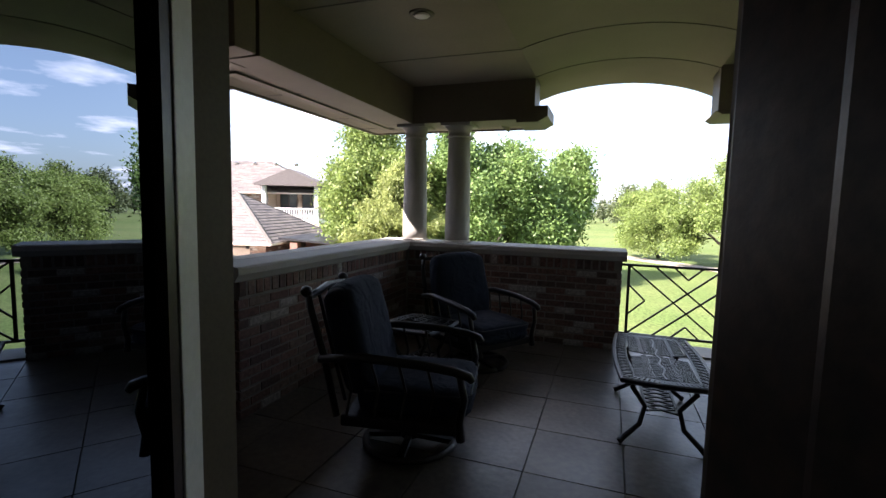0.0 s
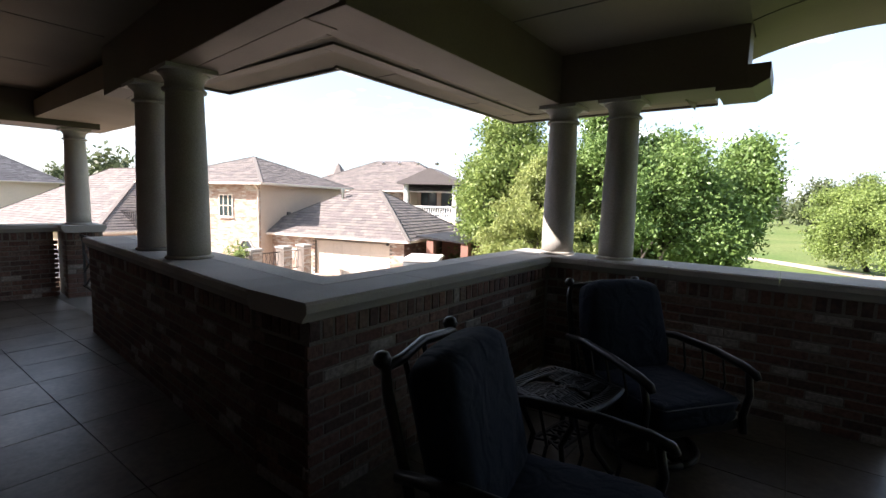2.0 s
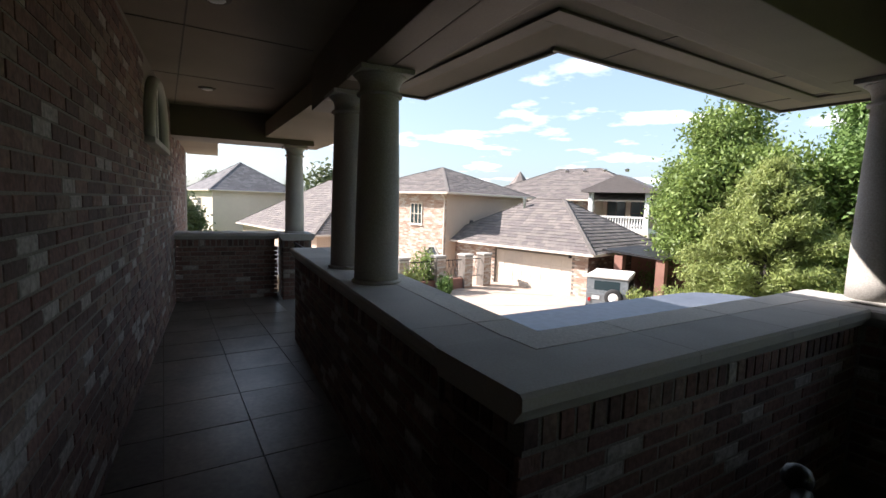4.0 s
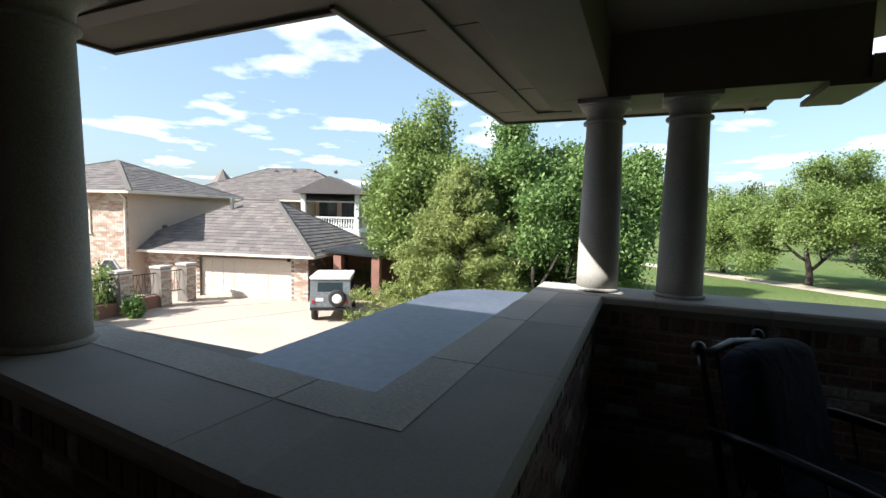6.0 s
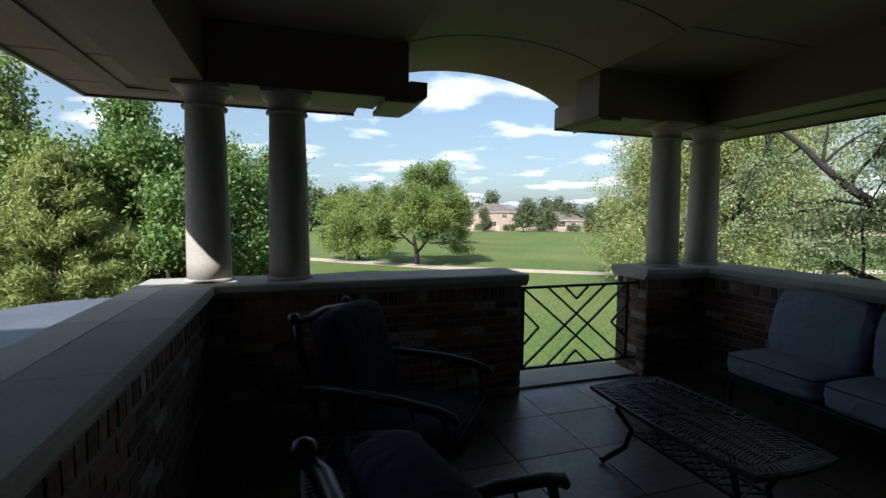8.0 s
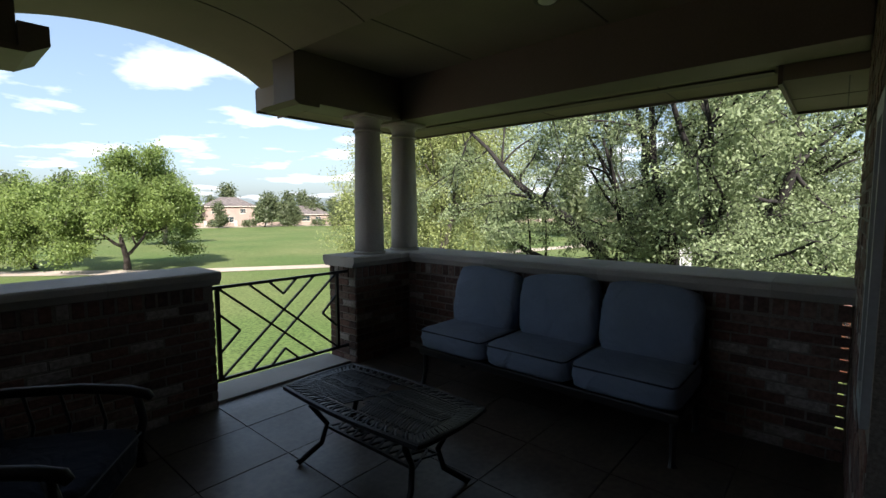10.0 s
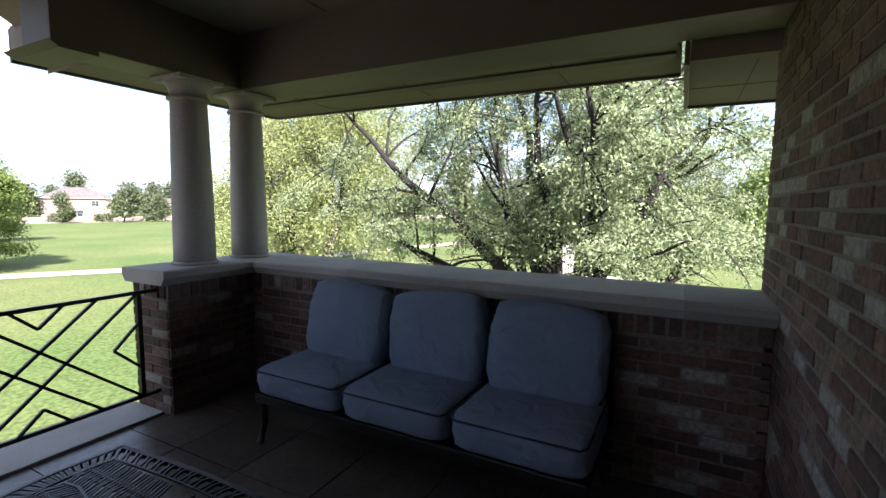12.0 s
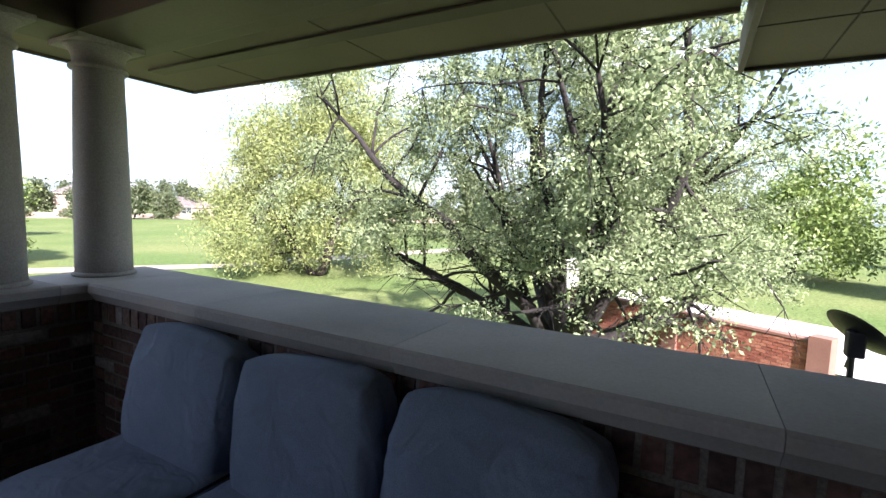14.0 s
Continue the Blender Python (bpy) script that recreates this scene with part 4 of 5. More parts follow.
def hip_roof(parent, w, d, z, rise, over, material, ridge_axis="x", name="roof"):
    """A hipped roof on a block 0..w by 0..d; local frame of the house."""
    x0, x1, y0, y1 = -over, w + over, -over, d + over
    W, D = x1 - x0, y1 - y0
    run = min(W, D) / 2
    slope = math.hypot(run, rise)
    bm = bmesh.new()
    n = max(6, int(slope / 0.28))
    if W >= D:
        courses(bm, (x0, y0, z), (1, 0, 0), (0, run, rise), W, slope, n, 0.5, 0.022, run, run)
        courses(bm, (x0, y1, z), (1, 0, 0), (0, -run, rise), W, slope, n, 0.5, 0.022, run, run)
        courses(bm, (x0, y0, z), (0, 1, 0), (run, 0, rise), D, slope, n, 0.5, 0.022, run, run)
        courses(bm, (x1, y0, z), (0, 1, 0), (-run, 0, rise), D, slope, n, 0.5, 0.022, run, run)
        ridge = [(x0 + run, (y0 + y1) / 2, z + rise), (x1 - run, (y0 + y1) / 2, z + rise)]
    else:
        courses(bm, (x0, y0, z), (0, 1, 0), (run, 0, rise), D, slope, n, 0.5, 0.022, run, run)
        courses(bm, (x1, y0, z), (0, 1, 0), (-run, 0, rise), D, slope, n, 0.5, 0.022, run, run)
        courses(bm, (x0, y0, z), (1, 0, 0), (0, run, rise), W, slope, n, 0.5, 0.022, run, run)
        courses(bm, (x0, y1, z), (1, 0, 0), (0, -run, rise), W, slope, n, 0.5, 0.022, run, run)
        ridge = [((x0 + x1) / 2, y0 + run, z + rise), ((x0 + x1) / 2, y1 - run, z + rise)]
    roof = part(name, bm, material, parent, "weathered brown-gray shingle roof")
    core = bmesh.new()
    c = [core.verts.new(p) for p in ((x0, y0, z - 0.02), (x1, y0, z - 0.02), (x1, y1, z - 0.02), (x0, y1, z - 0.02))]
    r = [core.verts.new((p[0], p[1], p[2] - 0.03)) for p in ridge]
    core.faces.new(c[::-1])
    if W >= D:
        for f in ((c[0], c[1], r[1], r[0]), (c[2], c[3], r[0], r[1]), (c[3], c[0], r[0]), (c[1], c[2], r[1])):
            core.faces.new(f)
    else:
        for f in ((c[3], c[0], r[0], r[1]), (c[1], c[2], r[1], r[0]), (c[0], c[1], r[0]), (c[2], c[3], r[1])):
            core.faces.new(f)
    part("roof_deck", core, material, roof)
    caps = bmesh.new()
    corners = [(x0, y0, z), (x1, y0, z), (x1, y1, z), (x0, y1, z)]
    ends = [ridge[0], ridge[1], ridge[1], ridge[0]] if W >= D else [ridge[0], ridge[0], ridge[1], ridge[1]]
    for a, b in [*zip(corners, ends), ridge]:
        bar(caps, a, b, 0.10, 0.025)
    part("ridge_cap", caps, material, roof)
    g = bmesh.new()
    for a, b in ((corners[0], corners[1]), (corners[1], corners[2]), (corners[2], corners[3]), (corners[3], corners[0])):
        bar(g, (a[0], a[1], z - 0.05), (b[0], b[1], z - 0.05), 0.05, 0.06)
    part("gutter", g, M_cream, roof, "pale gutter along the eave")
    return roof


def house_window(parent, x, y, z, w, h, side="front", frame_mat=None, panes=2):
    """A framed window on the front (local -y) or the right-hand side wall."""
    m = pose(x, y, z) if side == "front" else pose(x, y, z, 0, 0, 90)
    fr = bmesh.new()
    for x0, x1, z0, z1 in ((-w / 2, -w / 2 + 0.07, 0, h), (w / 2 - 0.07, w / 2, 0, h), (-w / 2 + 0.07, w / 2 - 0.07, h - 0.07, h), (-w / 2 + 0.07, w / 2 - 0.07, 0, 0.07)):
        box(fr, x0, x1, -0.05, 0.03, z0, z1)
    for k in range(1, panes):
        xx = -w / 2 + w * k / panes
        box(fr, xx - 0.025, xx + 0.025, -0.045, 0.0, 0.07, h - 0.07)
    if h > 1.0:
        box(fr, -w / 2 + 0.07, w / 2 - 0.07, -0.04, 0.0, h * 0.5 - 0.02, h * 0.5 + 0.02)
    win = part("window", moved(fr, m), frame_mat or M_cream, parent, "pale framed window")
    part("pane", moved(B(-w / 2 + 0.07, w / 2 - 0.07, -0.02, -0.01, 0.07, h - 0.07), m), M_dark_glass, win, "dark reflecting glass")
    part("sill", moved(B(-w / 2 - 0.06, w / 2 + 0.06, -0.09, 0, -0.07, 0), m), M_cream, win)
    return win


def brick_lot(parent, w, h, m, material, bw=0.30, bh=0.11, holes=()):
    """Joined courses of brick over a far wall face (local x, z), leaving out holes (x0, x1, z0, z1)."""
    rnd = random.Random(int(w * 31 + h * 17))
    verts, faces = [], []
    rows = int(h / bh)
    for r in range(rows):
        x = -(r % 2) * bw / 2
        while x < w:
            x0, x1 = max(0, x) + 0.006, min(w, x + bw) - 0.006
            z0, z1 = r * bh + 0.006, (r + 1) * bh - 0.006
            x += bw
            if x1 - x0 < 0.04 or any(a < (x0 + x1) / 2 < b and c < (z0 + z1) / 2 < d for a, b, c, d in holes):
                continue
            k = len(verts)
            p = -0.012 - rnd.uniform(0, 0.008)
            for q in ((x0, p, z0), (x1, p, z0), (x1, p, z1), (x0, p, z1), (x0, 0, z0), (x1, 0, z0), (x1, 0, z1), (x0, 0, z1)):
                verts.append(m @ Vector(q))
            faces += [(k, k + 1, k + 2, k + 3), (k + 4, k + 5, k + 1, k), (k + 3, k + 2, k + 6, k + 7), (k + 1, k + 5, k + 6, k + 2), (k + 4, k, k + 3, k + 7)]
    return tagged(mesh_obj("bricks", verts, faces, material, parent), kind="stuff")


U = math.degrees(math.atan2(0.225, 0.974))


def garage():
    """Local x to the right along the front, local y away from the drive."""
    g = thing("garage", Matrix.Translation((-14.3, 14.65, GROUND)) @ Matrix.Rotation(radians(U), 4, "Z") @ Matrix.Translation((-10.6, 0.0, 0.05)), "tan brick double garage with a low hipped shingle roof", "garage")
    W, D, H = 10.2, 8.0, 2.2
    bm = bmesh.new()
    box(bm, 0, 4.2, 0, 0.3, 0, H)
    box(bm, 9.3, W, 0, 0.3, 0, H)
    box(bm, 4.2, 9.3, 0, 0.3, 2.0, H)
    box(bm, 0, 0.3, 0.3, D, 0, H)
    box(bm, W - 0.3, W, 0.3, D, 0, H)
    box(bm, 0.3, W - 0.3, D - 0.3, D, 0, H)
    part("wall", bm, M_mortar, g, "brick garage walls")
    brick_lot(g, W, H, pose(0, 0, 0), M_pale_brick, holes=((4.15, 9.35, 0, 2.15),))
    brick_lot(g, D, H, pose(W, 0, 0, 0, 0, 90), M_brick_lot)
    d = part("garage_door", B(4.2, 9.3, 0.16, 0.2, 0, 2.0), M_cream, g, "cream panelled garage door")
    for r in range(4):
        for c in range(8):
            part("panel", B(4.28 + c * 0.63, 4.82 + c * 0.63, 0.145, 0.162, 0.05 + r * 0.49, 0.46 + r * 0.49, 0.012), M_cream, d)
    hip_roof(g, W, D, H + 0.1, 2.75, 0.55, M_shingle)
    part("vent_pipe", lathe(bmesh.new(), [(0.09, 0), (0.09, 0.75), (0.13, 0.77), (0.13, 0.95), (0.06, 1.0)], (4.0, 3.0, 4.1), 12), M_chrome, g, "metal roof vent pipe")
    for x in (0.8, 2.2, 3.4):
        part("roof_vent", B(x, x + 0.18, 1.0 + x * 0.4, 1.25 + x * 0.4, 3.1 + x * 0.2, 3.35 + x * 0.2, 0.03), M_shingle, g)
    part("wall_lamp", B(9.15, 9.27, -0.14, 0, 1.95, 2.1, 0.02), M_iron, g, "small black wall lamp")
    # lean-to carport on the right
    part("carport_roof", prism(bmesh.new(), [(W + 0.4, 2.45), (W + 3.4, 2.25), (W + 3.4, 2.35), (W + 0.4, 2.55)], "y", 0.6, 5.0), M_iron, g, "dark lean-to carport roof")
    for x, y in ((W + 1.2, 0.9), (W + 3.2, 0.9), (W + 3.2, 4.6)):
        part("post", B(x - 0.2, x + 0.2, y - 0.2, y + 0.2, 0, 2.3), M_terracotta, g, "red brick post")
    part("back_wall", B(W, W + 3.4, 5.0, 5.2, 0, 2.3), M_terracotta, g)


garage()


def house_one():
    h = thing("brick_house", Matrix.Translation((-23.4, 11.5, GROUND - 0.7)) @ Matrix.Rotation(radians(U + 4), 4, "Z") @ Matrix.Translation((-9.0, 0, 0)), "two-storey pale brick house with an octagonal window and hipped roof", "house")
    W, D, H = 9.0, 9.0, 6.0
    part("wall", B(0, W, 0.0, D, 0, H), M_plaster, h, "tan plaster and brick walls")
    brick_lot(h, W, H, pose(0, 0, 0), M_pale_brick)
    hip_roof(h, W, D, H, 2.0, 0.6, M_shingle)
    house_window(h, 6.4, -0.02, 3.9, 1.1, 1.4, panes=3)
    octo = bmesh.new()
    prism(octo, [(7.9 + 0.62 * math.cos(radians(22.5 + 45 * k)), 1.75 + 0.85 * math.sin(radians(22.5 + 45 * k))) for k in range(8)], "y", -0.03, 0.0)
    win = part("octagonal_window", octo, M_dark_glass, h, "dark octagonal window")
    part("frame", tube(bmesh.new(), [(7.9 + 0.62 * math.cos(radians(22.5 + 45 * k)), -0.04, 1.75 + 0.85 * math.sin(radians(22.5 + 45 * k))) for k in range(9)], 0.06, 6), M_cast, win)
    part("downpipe", tube(bmesh.new(), [(W - 0.1, -0.08, 0), (W - 0.1, -0.08, 5.6), (W - 0.1, -0.4, 5.9)], 0.05, 6), M_cream, h, "cream downpipe")


house_one()


def house_two():
    h = thing("balcony_house", Matrix.Translation((-20.9, 27.9, GROUND - 0.7)) @ Matrix.Rotation(radians(22), 4, "Z") @ Matrix.Translation((-15, 0, 0)), "large two-storey house with a white balustraded balcony", "house")
    W, D, H = 15.0, 11.0, 6.0
    part("wall", B(0, 11.0, 0, D, 0, H), M_plaster, h, "pinkish brick walls")
    part("balcony_back_wall", B(11.0, W, 2.0, D, 0, H + 0.5), M_plaster, h)
    brick_lot(h, 11.0, H, pose(0, 0, 0), M_pale_brick, 0.4, 0.15)
    hip_roof(h, W, D, H, 3.0, 0.7, M_shingle)
    for x in (1.5, 4.6):
        house_window(h, x, -0.02, 3.4, 1.4, 1.7)
    house_window(h, 9.0, -0.02, 3.4, 2.0, 1.9, panes=2)
    # covered balcony
    b = part("balcony_floor", B(10.8, W + 0.4, -1.2, 2.0, 3.55, 3.85), M_white, h, "white balcony slab")
    part("rail_top", B(10.8, W + 0.4, -1.2, -1.0, 4.65, 4.78), M_white, b)
    for k in range(22):
        part("baluster", lathe(bmesh.new(), [(0.05, 3.85), (0.05, 3.92), (0.085, 4.1), (0.04, 4.4), (0.06, 4.55), (0.06, 4.65)], (11.0 + k * 0.2, -1.1, 0), 8), M_white, b)
    for x in (11.0, 15.2):
        part("balcony_post", B(x - 0.16, x + 0.16, -1.2, -0.88, 3.85, 6.55), M_white, h, "white balcony post")
    for x in (11.0, 13.1, 15.2):
        part("arcade_pier", B(x - 0.25, x + 0.25, -1.2, -0.7, 0, 2.9), M_cream, h)
    part("arcade_lintel", B(10.75, 15.45, -1.2, -0.7, 2.9, 3.55), M_cream, h)
    part("balcony_roof", prism(bmesh.new(), [(10.4, 6.55), (15.9, 6.55), (15.9, 6.7), (13.2, 7.9), (10.4, 6.7)], "y", -1.7, 2.2), M_shingle, h, "small shingled balcony roof")
    for x in (12.1, 14.0):
        house_window(h, x, 1.98, 3.9, 1.5, 2.2, frame_mat=M_wood)
    tw = part("turret_roof", lathe(bmesh.new(), [(1.6, 0), (0.8, 0.95), (0.02, 1.9)], (1.0, 6.0, 7.0), 8), M_shingle, h, "pointed turret roof")
    for x in (6.5, 8.2, 10.1, 12.0):
        part("roof_vent", lathe(bmesh.new(), [(0.16, 0), (0.2, 0.2), (0.1, 0.3)], (x, 4.8, 8.6), 10), M_chrome, h, "small roof vent")


house_two()


def plain_house(name, m, W, D, H, rise, mat_wall, mat_roof, label, wins=()):
    h = thing(name, m, label, "house", "far houses")
    part("wall", B(0, W, 0, D, 0, H), mat_wall, h)
    hip_roof(h, W, D, H, rise, 0.5, mat_roof)
    for x, z, w, hh in wins:
        house_window(h, x, -0.02, z, w, hh)
    return h


plain_house("terrace_house", pose(-47, 3.0, GROUND - 0.7, 0, 0, 8), 17, 12, 2.9, 4.2, M_plaster, M_shingle, "low house with a broad shingled roof")
plain_house("gable_house", pose(-62, -1.0, GROUND - 0.7, 0, 0, 12), 9, 9, 6.0, 3.4, M_cream, M_dark_shingle, "pale two-storey house with a gray roof", ((4.5, 3.6, 1.4, 1.6),))
plain_house("low_roof_house", pose(-22, -4.5, GROUND - 0.7, 0, 0, 4), 6, 6, 2.6, 1.3, M_plaster, M_dark_shingle, "low outbuilding with a gray shingle roof")


def terrace():
    t = thing("roof_terrace", pose(-37.5, 6.0, GROUND - 0.68, 0, 0, 10), "flat roof terrace with a black railing", "terrace")
    part("deck", B(0, 8.5, 0, 4, 2.7, 3.0), M_cream, t, "pale terrace slab")
    part("wall", B(0.3, 8.2, 0.3, 3.8, 0, 2.7), M_terracotta, t)
    part("rail_top", B(0, 8.5, 0, 0.05, 4.05, 4.1), M_iron, t)
    for k in range(43):
        part("baluster", B(0.02 + k * 0.2, 0.05 + k * 0.2, 0.01, 0.04, 3.0, 4.05), M_iron, t)


terrace()


# brick fence with iron panels and plants beside the drive
def fence():
    f = thing("brick_fence", pose(-19.2, 6.4, GROUND + 0.05, 0, 0, 97), "low brick fence with piers and iron panels", "fence")
    for k, x in enumerate((0.0, 2.3, 4.2, 5.6)):
        p = part("pier", B(x - 0.28, x + 0.28, -0.28, 0.28, 0, 1.75), M_mortar, f)
        for side, mm in enumerate((pose(x - 0.28, -0.28, 0), pose(x + 0.28, -0.28, 0, 0, 0, 90), pose(x + 0.28, 0.28, 0, 0, 0, 180))):
            brick_lot(p, 0.56, 1.75, mm, M_pale_brick, 0.28, 0.1)
        part("pier_cap", B(x - 0.33, x + 0.33, -0.33, 0.33, 1.75, 1.85), M_cast, p)
    part("base_wall", B(0.28, 4.2, -0.15, 0.15, 0, 0.55), M_terracotta, f)
    for x0, x1 in ((0.28, 2.02), (2.58, 3.92), (4.48, 5.32)):
        bm = bmesh.new()
        bar(bm, (x0, 0, 1.55), (x1, 0, 1.55), 0.02, 0.02)
        bar(bm, (x0, 0, 0.6), (x1, 0, 0.6), 0.02, 0.02)
        n = int((x1 - x0) / 0.13)
        for i in range(1, n):
            x = x0 + (x1 - x0) * i / n
            tube(bm, [(x, 0, 0.6), (x + 0.04 * (-1) ** i, 0, 0.9), (x - 0.04 * (-1) ** i, 0, 1.25), (x, 0, 1.6)], 0.012, 4)
        part("iron_panel", bm, M_iron, f, "scrolled black iron panel")


fence()


# ---- parked off-road car ----
def off_road_car(m):
    c = thing("off_road_car", m, "boxy gray vintage off-road car with a white roof", "car")
    # local -y is the rear, which looks at the drive; length along y
    w, l = 1.62, 3.7
    body = bmesh.new()
    box(body, -w / 2, w / 2, 0, 2.35, 0.55, 1.12, 0.04)
    box(body, -w / 2 + 0.12, w / 2 - 0.12, 2.35, l, 0.55, 1.08, 0.05)
    for s in (-1, 1):
        box(body, s * w / 2 - 0.2 if s > 0 else -w / 2, w / 2 if s > 0 else -w / 2 + 0.2, 2.4, l - 0.1, 0.82, 0.92, 0.03)
    part("body", body, M_car_gray, c, "gray painted body")
    cab = bmesh.new()
    prism(cab, [(0.02, 1.12), (2.3, 1.12), (2.1, 1.72), (0.1, 1.72)], "x", -w / 2 + 0.02, w / 2 - 0.02)
    part("cabin", cab, M_car_gray, c)
    part("roof", B(-w / 2 - 0.01, w / 2 + 0.01, 0.04, 2.2, 1.72, 1.86, 0.06), M_white, c, "white hardtop roof")
    part("rear_window", moved(B(-0.5, 0.5, -0.012, 0.012, 0, 0.38, 0.0), pose(0, 0.045, 1.24, -8, 0, 0)), M_dark_glass, c, "dark rear window")
    for s in (-1, 1):
        part("side_window", B(s * (w / 2) - 0.03, s * (w / 2) + 0.0, 0.25, 1.15, 1.24, 1.62), M_dark_glass, c)
        part("side_window", B(s * (w / 2) - 0.03, s * (w / 2) + 0.0, 1.28, 1.95, 1.2, 1.62), M_dark_glass, c)
        part("tail_light", B(s * 0.66 - 0.05, s * 0.66 + 0.05, -0.03, 0.0, 0.75, 0.9), M_red_lens, c, "red tail light")
        for y in (0.55, 3.0):
            wh = part("wheel", moved(lathe(bmesh.new(), [(0.30, -0.11), (0.37, -0.10), (0.385, 0), (0.37, 0.10), (0.30, 0.11)], steps=24), pose(s * 0.68, y, 0.385, 0, 90, 0)), M_rubber, c, "black tyre", True)
            part("rim", moved(lathe(bmesh.new(), [(0.2, -0.115), (0.2, 0.115)], steps=20), pose(s * 0.68, y, 0.385, 0, 90, 0)), M_white, wh, "white steel rim")
    sp = part("spare_wheel", moved(lathe(bmesh.new(), [(0.26, -0.09), (0.34, -0.08), (0.36, 0), (0.34, 0.08), (0.26, 0.09)], steps=24), pose(0.30, -0.12, 1.0, 90, 0, 0)), M_rubber, c, "spare tyre on the back", True)
    part("rim", moved(lathe(bmesh.new(), [(0.19, -0.095), (0.19, 0.095), (0.08, 0.12)], steps=20), pose(0.30, -0.12, 1.0, 90, 0, 0)), M_white, sp, "white steel rim")
    part("bumper", B(-0.78, 0.78, -0.12, -0.02, 0.5, 0.62, 0.02), M_iron, c, "black rear bumper")
    part("number_plate", B(-0.56, -0.26, -0.02, -0.005, 0.86, 1.0), M_white, c, "white number plate")


off_road_car(pose(-11.2, 11.7, GROUND + 0.05, 0, 0, 30))
tagged(obj_from(B(-13.6, -13.3, 13.3, 13.6, GROUND + 0.05, GROUND + 0.4, 0.03), "storage_bin", M_blue), "light blue plastic bin on the drive", "bin")

WALL_AT = pose(15.6, -5.5, GROUND, 0, 0, 62)
# red garden wall and satellite dish on the east side
gw = setting("garden_wall", B(0, 6.6, 0, 0.25, 0, 1.9, m=WALL_AT), M_mortar, "sunlit red brick garden wall", "wall")
brick_lot(gw, 6.6, 1.9, WALL_AT @ pose(0, 0.25, 0) @ Matrix.Rotation(math.pi, 4, "Z") @ Matrix.Translation((-6.6, 0, 0)), M_red, 0.22, 0.075)
brick_lot(gw, 6.6, 1.9, WALL_AT, M_red, 0.22, 0.075)
part("coping", moved(B(-0.02, 6.62, -0.03, 0.28, 1.9, 1.96), WALL_AT), M_terracotta, gw)
for x in (0.0, 3.3, 6.6):
    part("pier", moved(B(x - 0.2, x + 0.2, -0.08, 0.33, 0, 2.05), WALL_AT), M_terracotta, gw)


def dish():
    d = thing("satellite_dish", pose(8.1, -4.12, -0.02), "dark gray satellite dish on a short mast", "satellite dish")
    bm = bmesh.new()
    rings = 7
    prof = [(0.02 + 0.36 * k / rings, 0.09 * (k / rings) ** 2) for k in range(rings + 1)]
    lathe(bm, prof + [(0.385, 0.085), (0.34, 0.07), (0.02, -0.02)][:1], steps=32)
    part("reflector", moved(bm, Matrix.Translation((0.0, 0, 0.56)) @ Vector((0.35, -0.6, 0.7)).to_track_quat("Z", "Y").to_matrix().to_4x4() @ Matrix.Diagonal((0.68, 0.68, 0.68, 1))), M_castalu, d, "dark oval reflector", True)
    part("mast", tube(bmesh.new(), [(0, 0, -0.75), (0, 0, 0.42), (-0.08, 0, 0.52)], 0.025, 8), M_iron, d)
    part("arm", tube(bmesh.new(), [(-0.05, 0, 0.45), (0.2, -0.02, 0.25), (0.42, -0.1, 0.35)], 0.018, 6), M_iron, d)
    part("receiver", B(0.38, 0.48, -0.15, -0.05, 0.3, 0.42, 0.02), M_iron, d)
    part("bracket", B(-0.12, 0.02, -0.06, 0.06, 0.4, 0.62, 0.02), M_iron, d)


dish()
setting("roof_lower_east", prism(bmesh.new(), [(5.0, 0.0), (8.6, -0.9), (8.6, -1.05), (5.0, -0.15)], "y", -7.0, -3.55), M_dark_shingle, "dark lower shingle roof beside the house", "roof")


# ---- trees ----
def grow(rnd, base, direction, length, radius, levels, spread, up, splits, segs, tips, lift=0.0):
    """Limbs as lists of points and radii; the last levels give twig points."""
    p, d = Vector(base), Vector(direction).normalized()
    pts, rad = [p.copy()], [radius]
    n = 5
    for k in range(n):
        d = (d + Vector((rnd.gauss(0, 1), rnd.gauss(0, 1), rnd.gauss(0, 0.7))) * 0.13 + Vector((0, 0, lift))).normalized()
        p = p + d * length / n
        pts.append(p.copy())
        rad.append(radius * (1 - 0.5 * (k + 1) / n))
        if levels <= 1:
            tips.append(p.copy())
    segs.append((pts, rad))
    if levels <= 0:
        return
    for k in range(splits):
        j = rnd.randint(2, n) if k < splits - 1 else n
        a = pts[j]
        side = d.orthogonal().normalized()
        side.rotate(Matrix.Rotation(math.tau * (k / splits) + rnd.uniform(-0.5, 0.5), 3, d))
        nd = (d * (1 - spread) + side * spread + Vector((0, 0, up))).normalized()
        grow(rnd, a, nd, length * rnd.uniform(0.6, 0.82), rad[j] * 0.72, levels - 1, spread, up, splits, segs, tips, lift)


